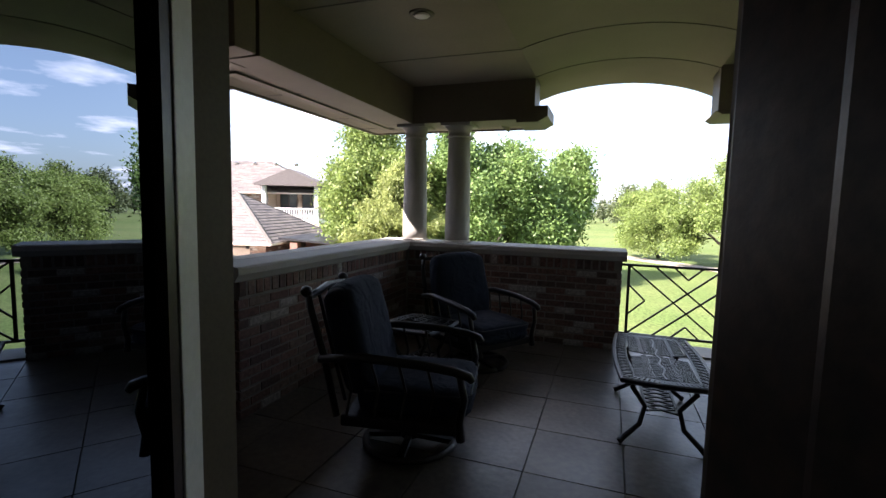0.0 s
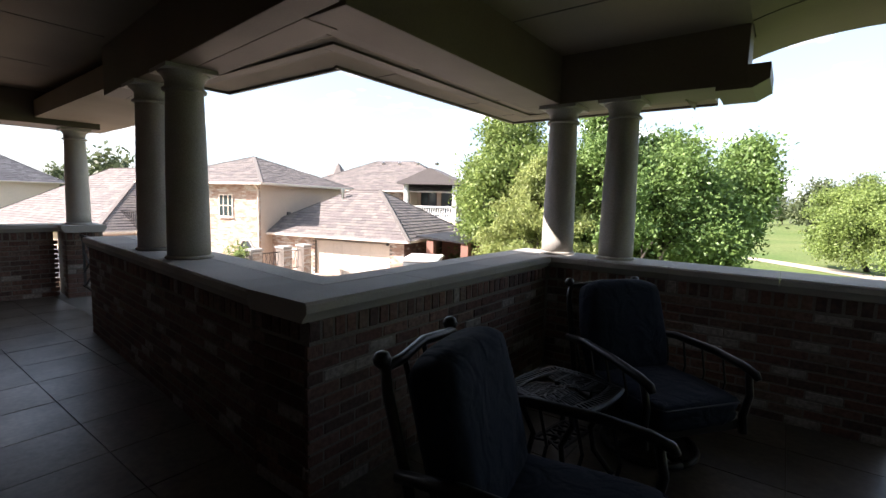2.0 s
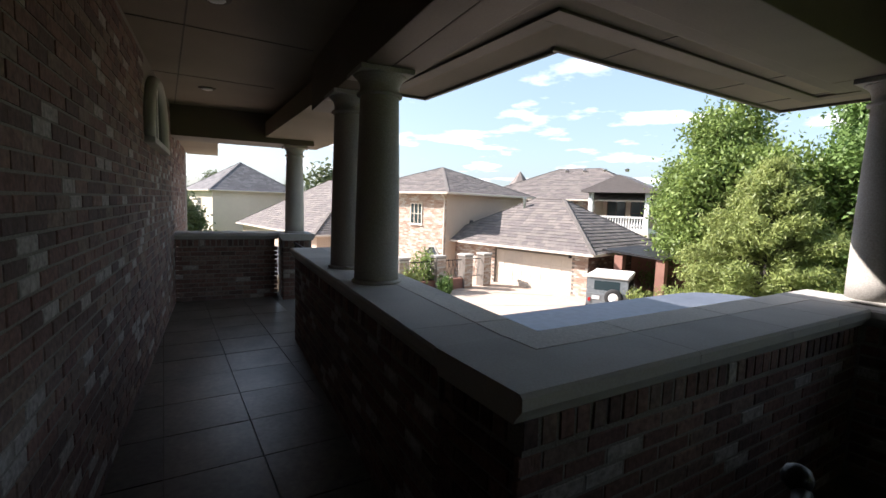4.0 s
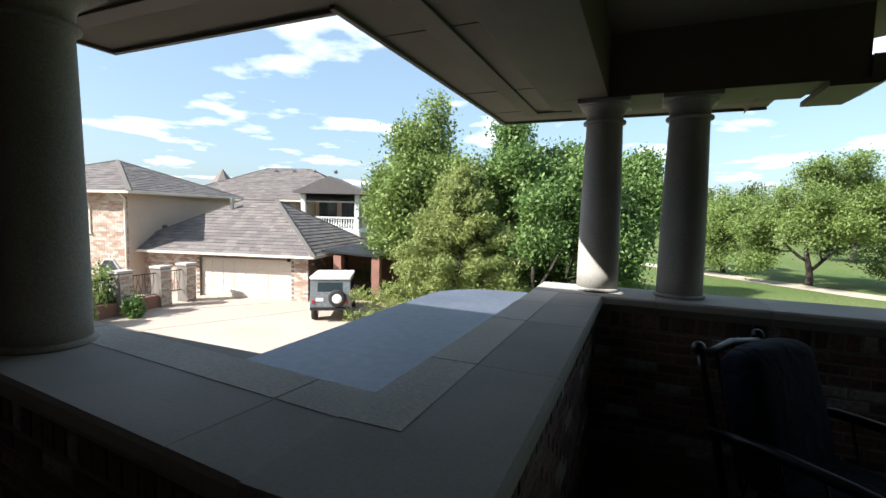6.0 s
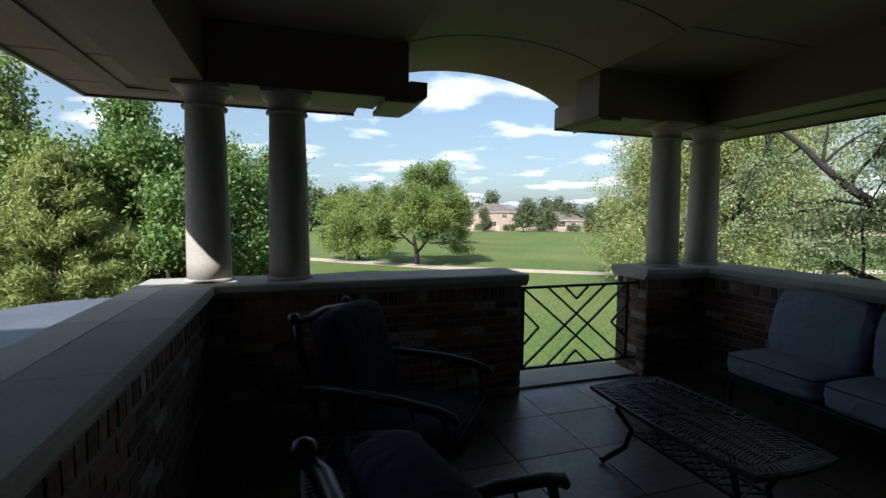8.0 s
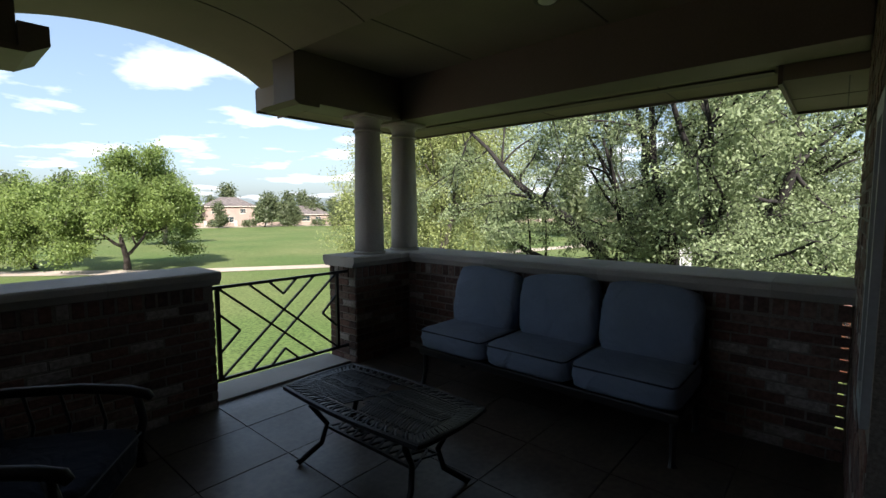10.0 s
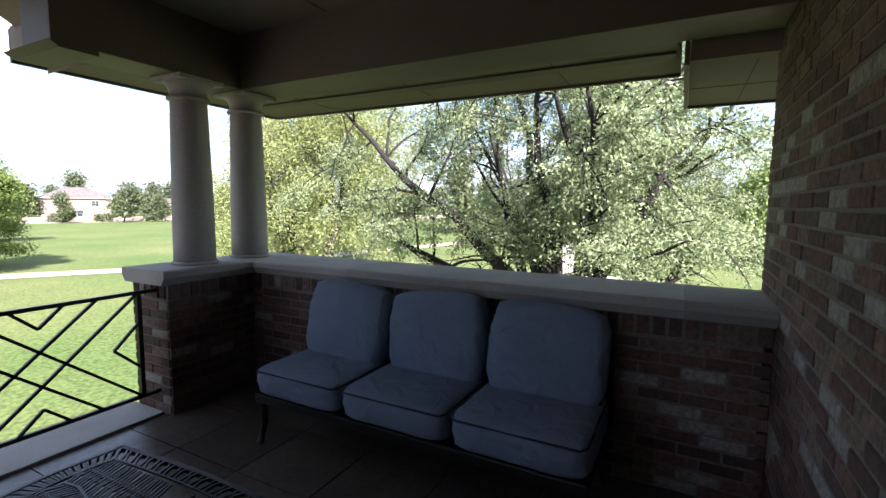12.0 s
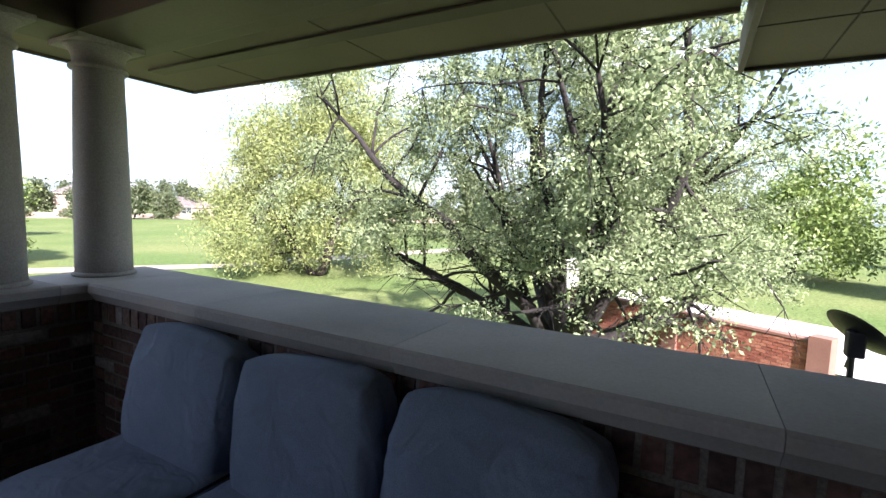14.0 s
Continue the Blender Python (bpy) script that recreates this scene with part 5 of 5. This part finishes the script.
def leaf_cloud(name, centres, count, size, sigma, material, parent, seed, narrow=0.5, droop=0.0):
    """Many small leaves, each a folded pair of faces, scattered round the twig points."""
    rs = np.random.RandomState(seed)
    c = np.array([tuple(p) for p in centres])
    pos = c[rs.randint(0, len(c), count)] + rs.normal(0, 1, (count, 3)) * np.array(sigma)
    a = rs.normal(0, 1, (count, 3))
    a[:, 2] -= droop
    a /= np.linalg.norm(a, axis=1)[:, None]
    b = np.cross(a, rs.normal(0, 1, (count, 3)))
    b /= np.linalg.norm(b, axis=1)[:, None] + 1e-9
    s = size * rs.uniform(0.6, 1.35, (count, 1))
    nrm = np.cross(a, b)
    v = np.stack([pos - a * s, pos + b * s * narrow + nrm * s * 0.15, pos + a * s, pos - b * s * narrow + nrm * s * 0.15], 1).reshape(-1, 3)
    me = bpy.data.meshes.new(name)
    me.vertices.add(len(v))
    me.vertices.foreach_set("co", v.ravel())
    me.loops.add(count * 4)
    me.loops.foreach_set("vertex_index", np.arange(count * 4))
    me.polygons.add(count)
    me.polygons.foreach_set("loop_start", np.arange(0, count * 4, 4))
    me.update(calc_edges=True)
    me.materials.append(material)
    ob = new(name, me)
    ob.parent = parent
    return ob


def tree(name, at, height, trunk, radius, leaves, leaf, material, label, seed, levels=4, spread=0.5, up=0.12, splits=3, stems=1, lean=0.12, clump=0.45, squash=1.0, group="", keep=1.0, narrow=0.5, droop=0.0, lift=0.02, sides=6):
    rnd = random.Random(seed)
    t = thing(name, Matrix.Translation((at[0], at[1], GROUND)), label, "tree", group)
    segs, tips = [], []
    for k in range(stems):
        a = math.tau * (k + 0.3 * rnd.random()) / stems
        d = (lean * math.cos(a) * (1 if stems > 1 else 0.4), lean * math.sin(a) * (1 if stems > 1 else 0.4), 1)
        grow(rnd, (0.12 * (stems > 1) * math.cos(a), 0.12 * (stems > 1) * math.sin(a), -0.1), d, trunk, radius * (0.75 if stems > 1 else 1), levels, spread, up, splits, segs, tips, lift)
    arr = np.array([tuple(p) for p in tips])
    top = np.percentile(arr[:, 2], 98)
    k = (height - trunk * 0.6) / max(0.1, top - trunk * 0.6)

    def fitted(p):
        return Vector((p.x * squash, p.y * squash, p.z if p.z < trunk * 0.6 else trunk * 0.6 + (p.z - trunk * 0.6) * k))
    bm = bmesh.new()
    for pts, rad in segs:
        tube(bm, [fitted(p) for p in pts], [max(r, 0.011) for r in rad], sides if rad[0] > 0.05 else 4)
    tr = part("trunk", bm, M_bark, t, "gray-brown branching trunk", True)
    cr = leaf_cloud("crown", [fitted(p) for p in tips if keep >= 1 or rnd.random() < keep], leaves, leaf, (clump, clump, clump * 0.8), material, t, seed, narrow, droop)
    return t


# large fine-leaved tree beside the east parapet
def locust_tree(at, seed):
    """A short trunk that forks low into a fan of thick crooked limbs with hanging leafy sprays."""
    rnd = random.Random(seed)
    t = thing("locust_tree", Matrix.Translation((at[0], at[1], GROUND)), "large tree with dark fanning limbs and fine gray-green leaves", "tree")
    bm = bmesh.new()
    tube(bm, [(0, 0, -0.1), (0.04, 0.02, 0.5), (0, 0, 1.5)], [0.55, 0.44, 0.42], 12)
    sprays = []

    def limb(p, d, length, r0, r1, steps, wander, lift):
        pts, rad, dirs = [p.copy()], [r0], [d.copy()]
        for k in range(steps):
            d = (d + Vector((rnd.gauss(0, 1), rnd.gauss(0, 1), rnd.gauss(0, 0.8))) * wander + Vector((0, 0, lift))).normalized()
            p = p + d * length / steps
            pts.append(p.copy())
            rad.append(r0 + (r1 - r0) * (k + 1) / steps)
            dirs.append(d.copy())
        tube(bm, pts, rad, 8 if r0 > 0.08 else 5 if r0 > 0.03 else 4)
        return pts, rad, dirs

    n = 17
    for i in range(n):
        a = math.tau * (i + rnd.uniform(-0.25, 0.25)) / n * 2.0
        tilt = (0.74, 1.0, 0.42, 1.12)[i % 4] + rnd.uniform(-0.1, 0.1)
        d = Vector((math.cos(a) * math.sin(tilt), math.sin(a) * math.sin(tilt), math.cos(tilt)))
        length = (9.0, 7.6, 9.8, 6.4)[i % 4] * rnd.uniform(0.9, 1.08)
        pts, rad, dirs = limb(Vector((0.22 * math.cos(a), 0.22 * math.sin(a), 1.15)), d, length, 0.19, 0.028, 12, 0.13, 0.05)
        for k in range(15):
            j = rnd.randint(3, 12)
            side = Vector((rnd.gauss(0, 1), rnd.gauss(0, 1), rnd.gauss(0, 0.7))).normalized()
            d2 = (dirs[j] * 0.55 + side * 0.8).normalized()
            q, r2, e2 = limb(pts[j], d2, rnd.uniform(1.5, 3.1), rad[j] * 0.42 + 0.008, 0.012, 6, 0.2, 0.0)
            for m in range(10):
                jj = rnd.randint(2, 6)
                side = Vector((rnd.gauss(0, 1), rnd.gauss(0, 1), rnd.gauss(-0.15, 0.5))).normalized()
                w, r3, e3 = limb(q[jj], (e2[jj] * 0.5 + side).normalized(), rnd.uniform(0.45, 1.0), 0.011, 0.005, 3, 0.15, -0.09)
                sprays.extend(v for v in w[1:] if v.z > 3.3 - 0.25 * max(0.0, math.hypot(v.x, v.y) - 2.5))
    part("trunk", bm, M_bark_dark, t, "dark forked trunk and limbs", True)
    leaf_cloud("crown", sprays, 330000, 0.034, (0.12, 0.12, 0.09), M_leaf_fine, t, seed, 0.5, 0.5)


locust_tree((14.3, -0.3), 5)
tree("pine_tree", (25.0, 18.4), 12.4, 2.3, 0.42, 140000, 0.085, M_leaf_yellow, "broad tree with bare gray lower limbs and yellow-green leaves", 8, 4, 0.62, 0.03, 4, 3, 0.45, 0.45, 1.75, narrow=0.4, keep=0.5)
tree("lawn_tree", (6.9, 43.0), 6.2, 1.8, 0.22, 45000, 0.09, M_leaf_mid, "small rounded tree on the lawn", 11, 5, 0.55, 0.05, 3, 1, 0.1, 0.34, 1.35, keep=0.4)
tree("lawn_tree", (11.3, 37.0), 8.2, 2.0, 0.28, 95000, 0.085, M_leaf_mid, "broad open-crowned tree on the lawn", 14, 5, 0.6, 0.03, 3, 1, 0.1, 0.36, 2.1, keep=0.32)
tree("lawn_tree", (47.0, -9.5), 9.0, 2.4, 0.3, 16000, 0.17, M_leaf_mid, "low spreading tree on the lawn", 17, 4, 0.6, 0.04, 3, 2, 0.3, 0.7, 1.3)
tree("lawn_tree", (40.0, -17.0), 9.5, 2.4, 0.3, 16000, 0.17, M_leaf_mid, "low spreading tree on the lawn", 18, 4, 0.6, 0.04, 3, 2, 0.3, 0.7, 1.3)
tree("lawn_tree", (22.0, 62.0), 6.4, 2.4, 0.3, 11000, 0.19, M_leaf_mid, "rounded tree on the far lawn", 19, 4, 0.55, 0.05, 3, 1, 0.1, 0.7, 1.1)
# garden trees over the drive
tree("shade_tree", (-10.4, 20.0), 8.2, 1.6, 0.3, 160000, 0.105, M_leaf_mid, "tall leafy green shade tree", 21, 4, 0.54, 0.10, 3, 3, 0.4, 0.42, 1.9, keep=0.5)
tree("pear_tree", (-4.9, 20.5), 7.9, 1.2, 0.26, 170000, 0.098, M_leaf_dark, "dense dark green ornamental tree", 23, 4, 0.52, 0.10, 3, 3, 0.4, 0.40, 2.1, keep=0.55)
tree("pear_tree", (-0.9, 24.5), 7.3, 1.2, 0.26, 75000, 0.11, M_leaf_dark, "dense dark green ornamental tree", 24, 4, 0.50, 0.12, 3, 2, 0.3, 0.4, 1.5, keep=0.6)


def conifer(at, height, radius, seed):
    rnd = random.Random(seed)
    t = thing("conifer", Matrix.Translation((at[0], at[1], GROUND)), "broad feathery light green conifer", "tree")
    bm = bmesh.new()
    tube(bm, [(0, 0, 0), (0.1, 0, height * 0.5), (0.05, 0.05, height)], [0.2, 0.11, 0.02], 8)
    tips = []
    for k in range(150):
        h = height * (0.05 + 0.93 * (k / 150) ** 0.9)
        r = radius * (1 - (h / height) ** 1.15) * rnd.uniform(0.6, 1.15) + 0.12
        a = k * 2.4 + rnd.uniform(-0.3, 0.3)
        e = Vector((r * math.cos(a), r * math.sin(a), h + rnd.uniform(0.0, 0.45)))
        s = Vector((0.05, 0, max(0.1, h - r * 0.15)))
        tube(bm, [s, s.lerp(e, 0.5) + Vector((0, 0, 0.1)), e], [0.03, 0.02, 0.006], 4)
        for j in range(7):
            tips.append(s.lerp(e, 0.45 + 0.55 * j / 6))
    part("trunk", bm, M_bark, t)
    leaf_cloud("crown", tips, 85000, 0.085, (0.14, 0.14, 0.12), M_leaf_conifer, t, seed, 0.2, -0.6)


conifer((-5.8, 12.1), 5.9, 3.9, 31)

# far trees: a few kinds, repeated round the lawn and behind the houses
kinds = [tree("far_tree", (5.0 + 9 * k, 118.0 + 5 * k), 9.5 + k, 2.5, 0.3, 3500, 0.45, M_leaf_far, "far rounded tree at the lawn's edge", 40 + k, 3, 0.55, 0.08, 4, 1, 0.1, 0.95, 1.2, "far trees round the lawn") for k in range(3)]
rnd = random.Random(9)
for k in range(92):
    a = radians(-128 + 225 * k / 91 + rnd.uniform(-1.2, 1.2))
    r = rnd.uniform(134, 185)
    x, y = r * math.sin(a), r * math.cos(a)
    s = rnd.uniform(0.7, 1.05)
    o = copy_thing(kinds[k % 3], Matrix.Translation((x, y, GROUND)) @ Matrix.Rotation(rnd.uniform(0, 6.28), 4, "Z"))
    o.scale = (s, s, s)
for x, y, s in ((-60, 7, 0.6), (-52, 14, 0.8), (-70, 22, 0.6), (-46, 34, 0.5), (-60, 40, 0.6), (-44, 46, 0.5), (-66, -8, 0.6), (-50, -1.5, 0.45), (60, 108, 0.75), (50, 112, 0.5), (67, 107, 0.5), (77, 103, 0.6), (97, 92, 0.6), (104, 88, 0.5), (84, 100, 0.8), (40, 118, 0.7), (108, 84, 0.85), (118, 70, 0.8), (70, 30, 0.9), (62, -25, 0.9), (50, -32, 0.9), (34, -30, 0.8)):
    o = copy_thing(kinds[rnd.randint(0, 2)], Matrix.Translation((x, y, GROUND)) @ Matrix.Rotation(rnd.uniform(0, 6.28), 4, "Z"))
    o.scale = (s, s, s)
for k, (x, y, r) in enumerate(((52, 126, -24), (72, 120, -32), (92, 108, -42), (128, 86, -58), (150, 62, -64))):
    plain_house("far_house", pose(x, y, GROUND, 0, 0, r), 13, 9, 5.4 if k % 2 == 0 else 3.0, 2.6, M_far_wall, M_shingle, "far tan house across the lawn", ((3.0, 3.4 if k % 2 == 0 else 1.0, 1.5, 1.4), (6.5, 1.0, 2.4, 1.6), (10.0, 3.4 if k % 2 == 0 else 1.0, 1.5, 1.4)))


def far_wall():
    f = thing("far_garden_wall", Matrix.Translation((0, 0, GROUND)), "low pinkish garden wall with piers before the far houses", "wall")
    ends = [(30, 128), (58, 120), (86, 108), (114, 92), (150, 68)]
    for (x0, y0), (x1, y1) in zip(ends, ends[1:]):
        n = 4
        for k in range(n):
            a, b = Vector((x0 + (x1 - x0) * k / n, y0 + (y1 - y0) * k / n, 0.5)), Vector((x0 + (x1 - x0) * (k + 1) / n, y0 + (y1 - y0) * (k + 1) / n, 0.5))
            part("wall_panel", bar(bmesh.new(), a, b, 0.15, 0.5), M_far_wall, f)
            part("pier", B(a.x - 0.35, a.x + 0.35, a.y - 0.35, a.y + 0.35, 0, 1.6), M_pale_brick, f)


far_wall()


def shrub(x, y, h, r, n, material, seed, label, leaf=0.08):
    t = thing("shrub", Matrix.Translation((x, y, GROUND)), label, "shrub", "shrubs")
    rs = random.Random(seed)
    tips = [(r * math.sqrt(rs.random()) * math.cos(a), r * math.sqrt(rs.random()) * math.sin(a), h * (0.15 + 0.8 * rs.random())) for a in [rs.uniform(0, 6.28) for _ in range(40)]]
    bm = bmesh.new()
    for p in tips[:14]:
        tube(bm, [(0, 0, 0), (p[0] * 0.5, p[1] * 0.5, p[2] * 0.6), p], [0.02, 0.014, 0.006], 4)
    part("stems", bm, M_bark, t)
    leaf_cloud("leaves", tips, n, leaf, (r * 0.22, r * 0.22, h * 0.14), material, t, seed)


shrub(-18.3, 6.6, 1.25, 0.4, 1500, M_leaf_yellow, 61, "bright yellow-green shrub in front of the fence")
shrub(-19.9, 8.0, 1.9, 0.6, 1600, M_leaf_mid, 62, "green shrub behind the fence")
shrub(-18.6, 8.6, 0.9, 0.35, 900, M_leaf_dark, 63, "potted green plant by the gate")
for k in range(9):
    shrub(44 + 7.5 * k, 120 - 4.0 * k + (k % 3), 1.8, 1.8, 700, M_leaf_far, 70 + k, "clipped hedge shrub across the lawn", 0.25)


# ---- bricks of the balcony walls ----
BW, BH, BD = 0.194, 0.057, 0.02
bm = bmesh.new()
box(bm, -BW / 2, BW / 2, -BD, 0.0, -BH / 2, BH / 2)
bmesh.ops.bevel(bm, geom=[e for e in bm.edges if all(v.co.y > -0.001 for v in e.verts)], offset=0.004, segments=1, affect="EDGES")
brick_mesh = bpy.data.meshes.new("brick")
bm.to_mesh(brick_mesh)
bm.free()
brick_mesh.materials.append(M_brick)
head_mesh = brick_mesh.copy()
for v in head_mesh.vertices:
    v.co.x *= 0.30
    v.co.z *= 1.66


def brickwork(parent, p, u, length, z0, z1, near=None, holes=(), seed=1, rowlock=False):
    """Running bond over a face: p its lower start, u the way along it; the outward normal is to the right of u. near: (from, to) along it, laid brick by brick."""
    rs = random.Random(seed)
    u = Vector((u[0], u[1], 0)).normalized()
    nrm = Vector((u.y, -u.x, 0))
    rot = Matrix((u, nrm, Vector((0, 0, 1)))).transposed().to_4x4()
    if rot.determinant() < 0:
        rot = Matrix((-u, nrm, Vector((0, 0, 1)))).transposed().to_4x4()
    pitch, course = 0.203, 0.0677
    verts, faces, single = [], [], 0
    if rowlock:
        z1 -= 0.105
        for c in np.arange(0.05, length - 0.03, 0.0765):
            at = Vector((p[0], p[1], 0)) + u * c + nrm * (0.003 + rs.uniform(0, 0.006)) + Vector((0, 0, z1 + 0.051))
            ob = bpy.data.objects.new("brick", head_mesh)
            scene.collection.objects.link(ob)
            ob.parent = parent
            ob.matrix_basis = Matrix.Translation(at) @ rot @ pose(0, 0, 0, 0, rs.uniform(-1.5, 1.5), rs.uniform(-1, 1))
    for r in range(int((z1 - z0) / course + 0.3)):
        z = z0 + (r + 0.5) * course
        left = -0.5 * pitch * (r % 2)
        while left < length - 0.02:
            a, b = max(left, 0.0) + 0.0045, min(left + pitch, length) - 0.0045
            left += pitch
            c, w = (a + b) / 2, b - a
            if w < 0.03 or any(e < c < f and g < z < h for e, f, g, h in holes):
                continue
            at = Vector((p[0], p[1], 0)) + u * c + nrm * (0.002 + rs.uniform(0, 0.0045)) + Vector((0, 0, z))
            m = Matrix.Translation(at) @ rot @ pose(0, 0, 0, 0, rs.uniform(-0.6, 0.6), rs.uniform(-0.8, 0.8)) @ Matrix.Diagonal((w / BW, 1, rs.uniform(0.94, 1.03), 1))
            if near and near[0] <= c <= near[1] and single < 300:
                ob = bpy.data.objects.new("brick", brick_mesh)
                scene.collection.objects.link(ob)
                ob.parent = parent
                ob.matrix_basis = m
                single += 1
            else:
                k = len(verts)
                hw = BW / 2
                for q in ((-hw, 0, -BH / 2), (hw, 0, -BH / 2), (hw, 0, BH / 2), (-hw, 0, BH / 2), (-hw, -BD, -BH / 2), (hw, -BD, -BH / 2), (hw, -BD, BH / 2), (-hw, -BD, BH / 2)):
                    verts.append(m @ Vector(q))
                faces += [(k, k + 1, k + 2, k + 3), (k + 4, k + 5, k + 1, k), (k + 3, k + 2, k + 6, k + 7), (k + 1, k + 5, k + 6, k + 2), (k + 4, k, k + 3, k + 7)]
    if verts:
        tagged(mesh_obj("bricks", verts, faces, M_brick_lot, parent), kind="stuff")


TOPB = CAP - 0.10
# room sides (normal to the right of the way along)
brickwork(wall_west, (XW - 0.045, -2.63), (0, 1), 2.63, 0, TOPB, (0, 9), rowlock=True, seed=1)
brickwork(wall_front, (-0.025, 0.045), (1, 0), 2.37, 0, TOPB, (0, 9), rowlock=True, seed=2)
brickwork(wall_front, (2.345, 0.045), (0, 1), 0.41, 0, TOPB, (0, 9), rowlock=True, seed=3)
brickwork(wall_pier, (3.645, 0.045), (1, 0), 0.72, 0, TOPB, (0, 9), rowlock=True, seed=4)
brickwork(wall_pier, (3.645, 0.455), (0, -1), 0.41, 0, TOPB, (0, 9), rowlock=True, seed=5)
brickwork(wall_east, (XE + 0.045, 0.045), (0, -1), 3.53, 0, TOPB, (0, 9), rowlock=True, seed=6)
brickwork(wall_west, (-0.48, -2.615), (1, 0), 0.455, 0, TOPB, (0, 9), rowlock=True, seed=21)
brickwork(wall_corridor, (-4.205, -2.615), (1, 0), 3.73, 0, TOPB, (0, 9), rowlock=True, seed=7)
brickwork(wall_corridor, (-4.205, -2.175), (0, -1), 0.44, 0, TOPB, (0, 9), rowlock=True, seed=8)
brickwork(wall_corridor_pier, (-6.665, -2.475), (1, 0), 0.27, 0, TOPB, (0, 9), rowlock=True, seed=9)
brickwork(wall_corridor_pier, (-6.395, -2.475), (0, 1), 0.43, 0, TOPB, (0, 9), rowlock=True, seed=10)
brickwork(wall_corridor_end, (-6.665, HOUSE_W), (0, 1), 1.43, 0, TOPB, (0, 9), rowlock=True, seed=11)
brickwork(wall_house, (1.0, HOUSE_W), (-1, 0), 10.4, 0, 2.80, (1.0, 3.6), ((4.8, 6.2, 2.04, 2.80),), seed=12)
brickwork(wall_door, (2.60, HOUSE), (-1, 0), 0.05, 0, 2.80, seed=13)
brickwork(wall_house_east, (4.90, HOUSE_E), (-1, 0), 2.30, 0, 2.80, (0, 9), ((4.90 - W1 - 0.02, 4.90 - W0 + 0.02, WZ0 - 0.03, WZ1 + 0.03),), seed=14)
brickwork(wall_house_east, (4.90, -4.22), (0, 1), 0.73, -1.0, 2.80, seed=15)

# ---- floor tiles ----
P, X0, Y0 = 0.525, 2.345, -0.40
for i in range(-18, 6):
    for j in range(-8, 2):
        x0, y0 = X0 + i * P, Y0 + j * P
        x1, y1 = x0 + P, y0 + P
        lim = (-6.7, HOUSE, XE + 0.05, 0.12) if x0 > -0.6 else (-6.7, HOUSE, XE, -2.06)
        a0, b0, a1, b1 = max(x0, lim[0]) + 0.004, max(y0, lim[1]) + 0.004, min(x1, lim[2]) - 0.004, min(y1, lim[3]) - 0.004
        if x1 > 2.65:
            b0 = max(b0, HOUSE_E + 0.004)
        if a1 - a0 < 0.03 or b1 - b0 < 0.03:
            continue
        t = part("floor_tile", B(a0 - (a0 + a1) / 2, a1 - (a0 + a1) / 2, b0 - (b0 + b1) / 2, b1 - (b0 + b1) / 2, -0.012, 0.0), M_tile, floor)
        t.location = ((a0 + a1) / 2, (b0 + b1) / 2, random.uniform(-0.0012, 0.0012))
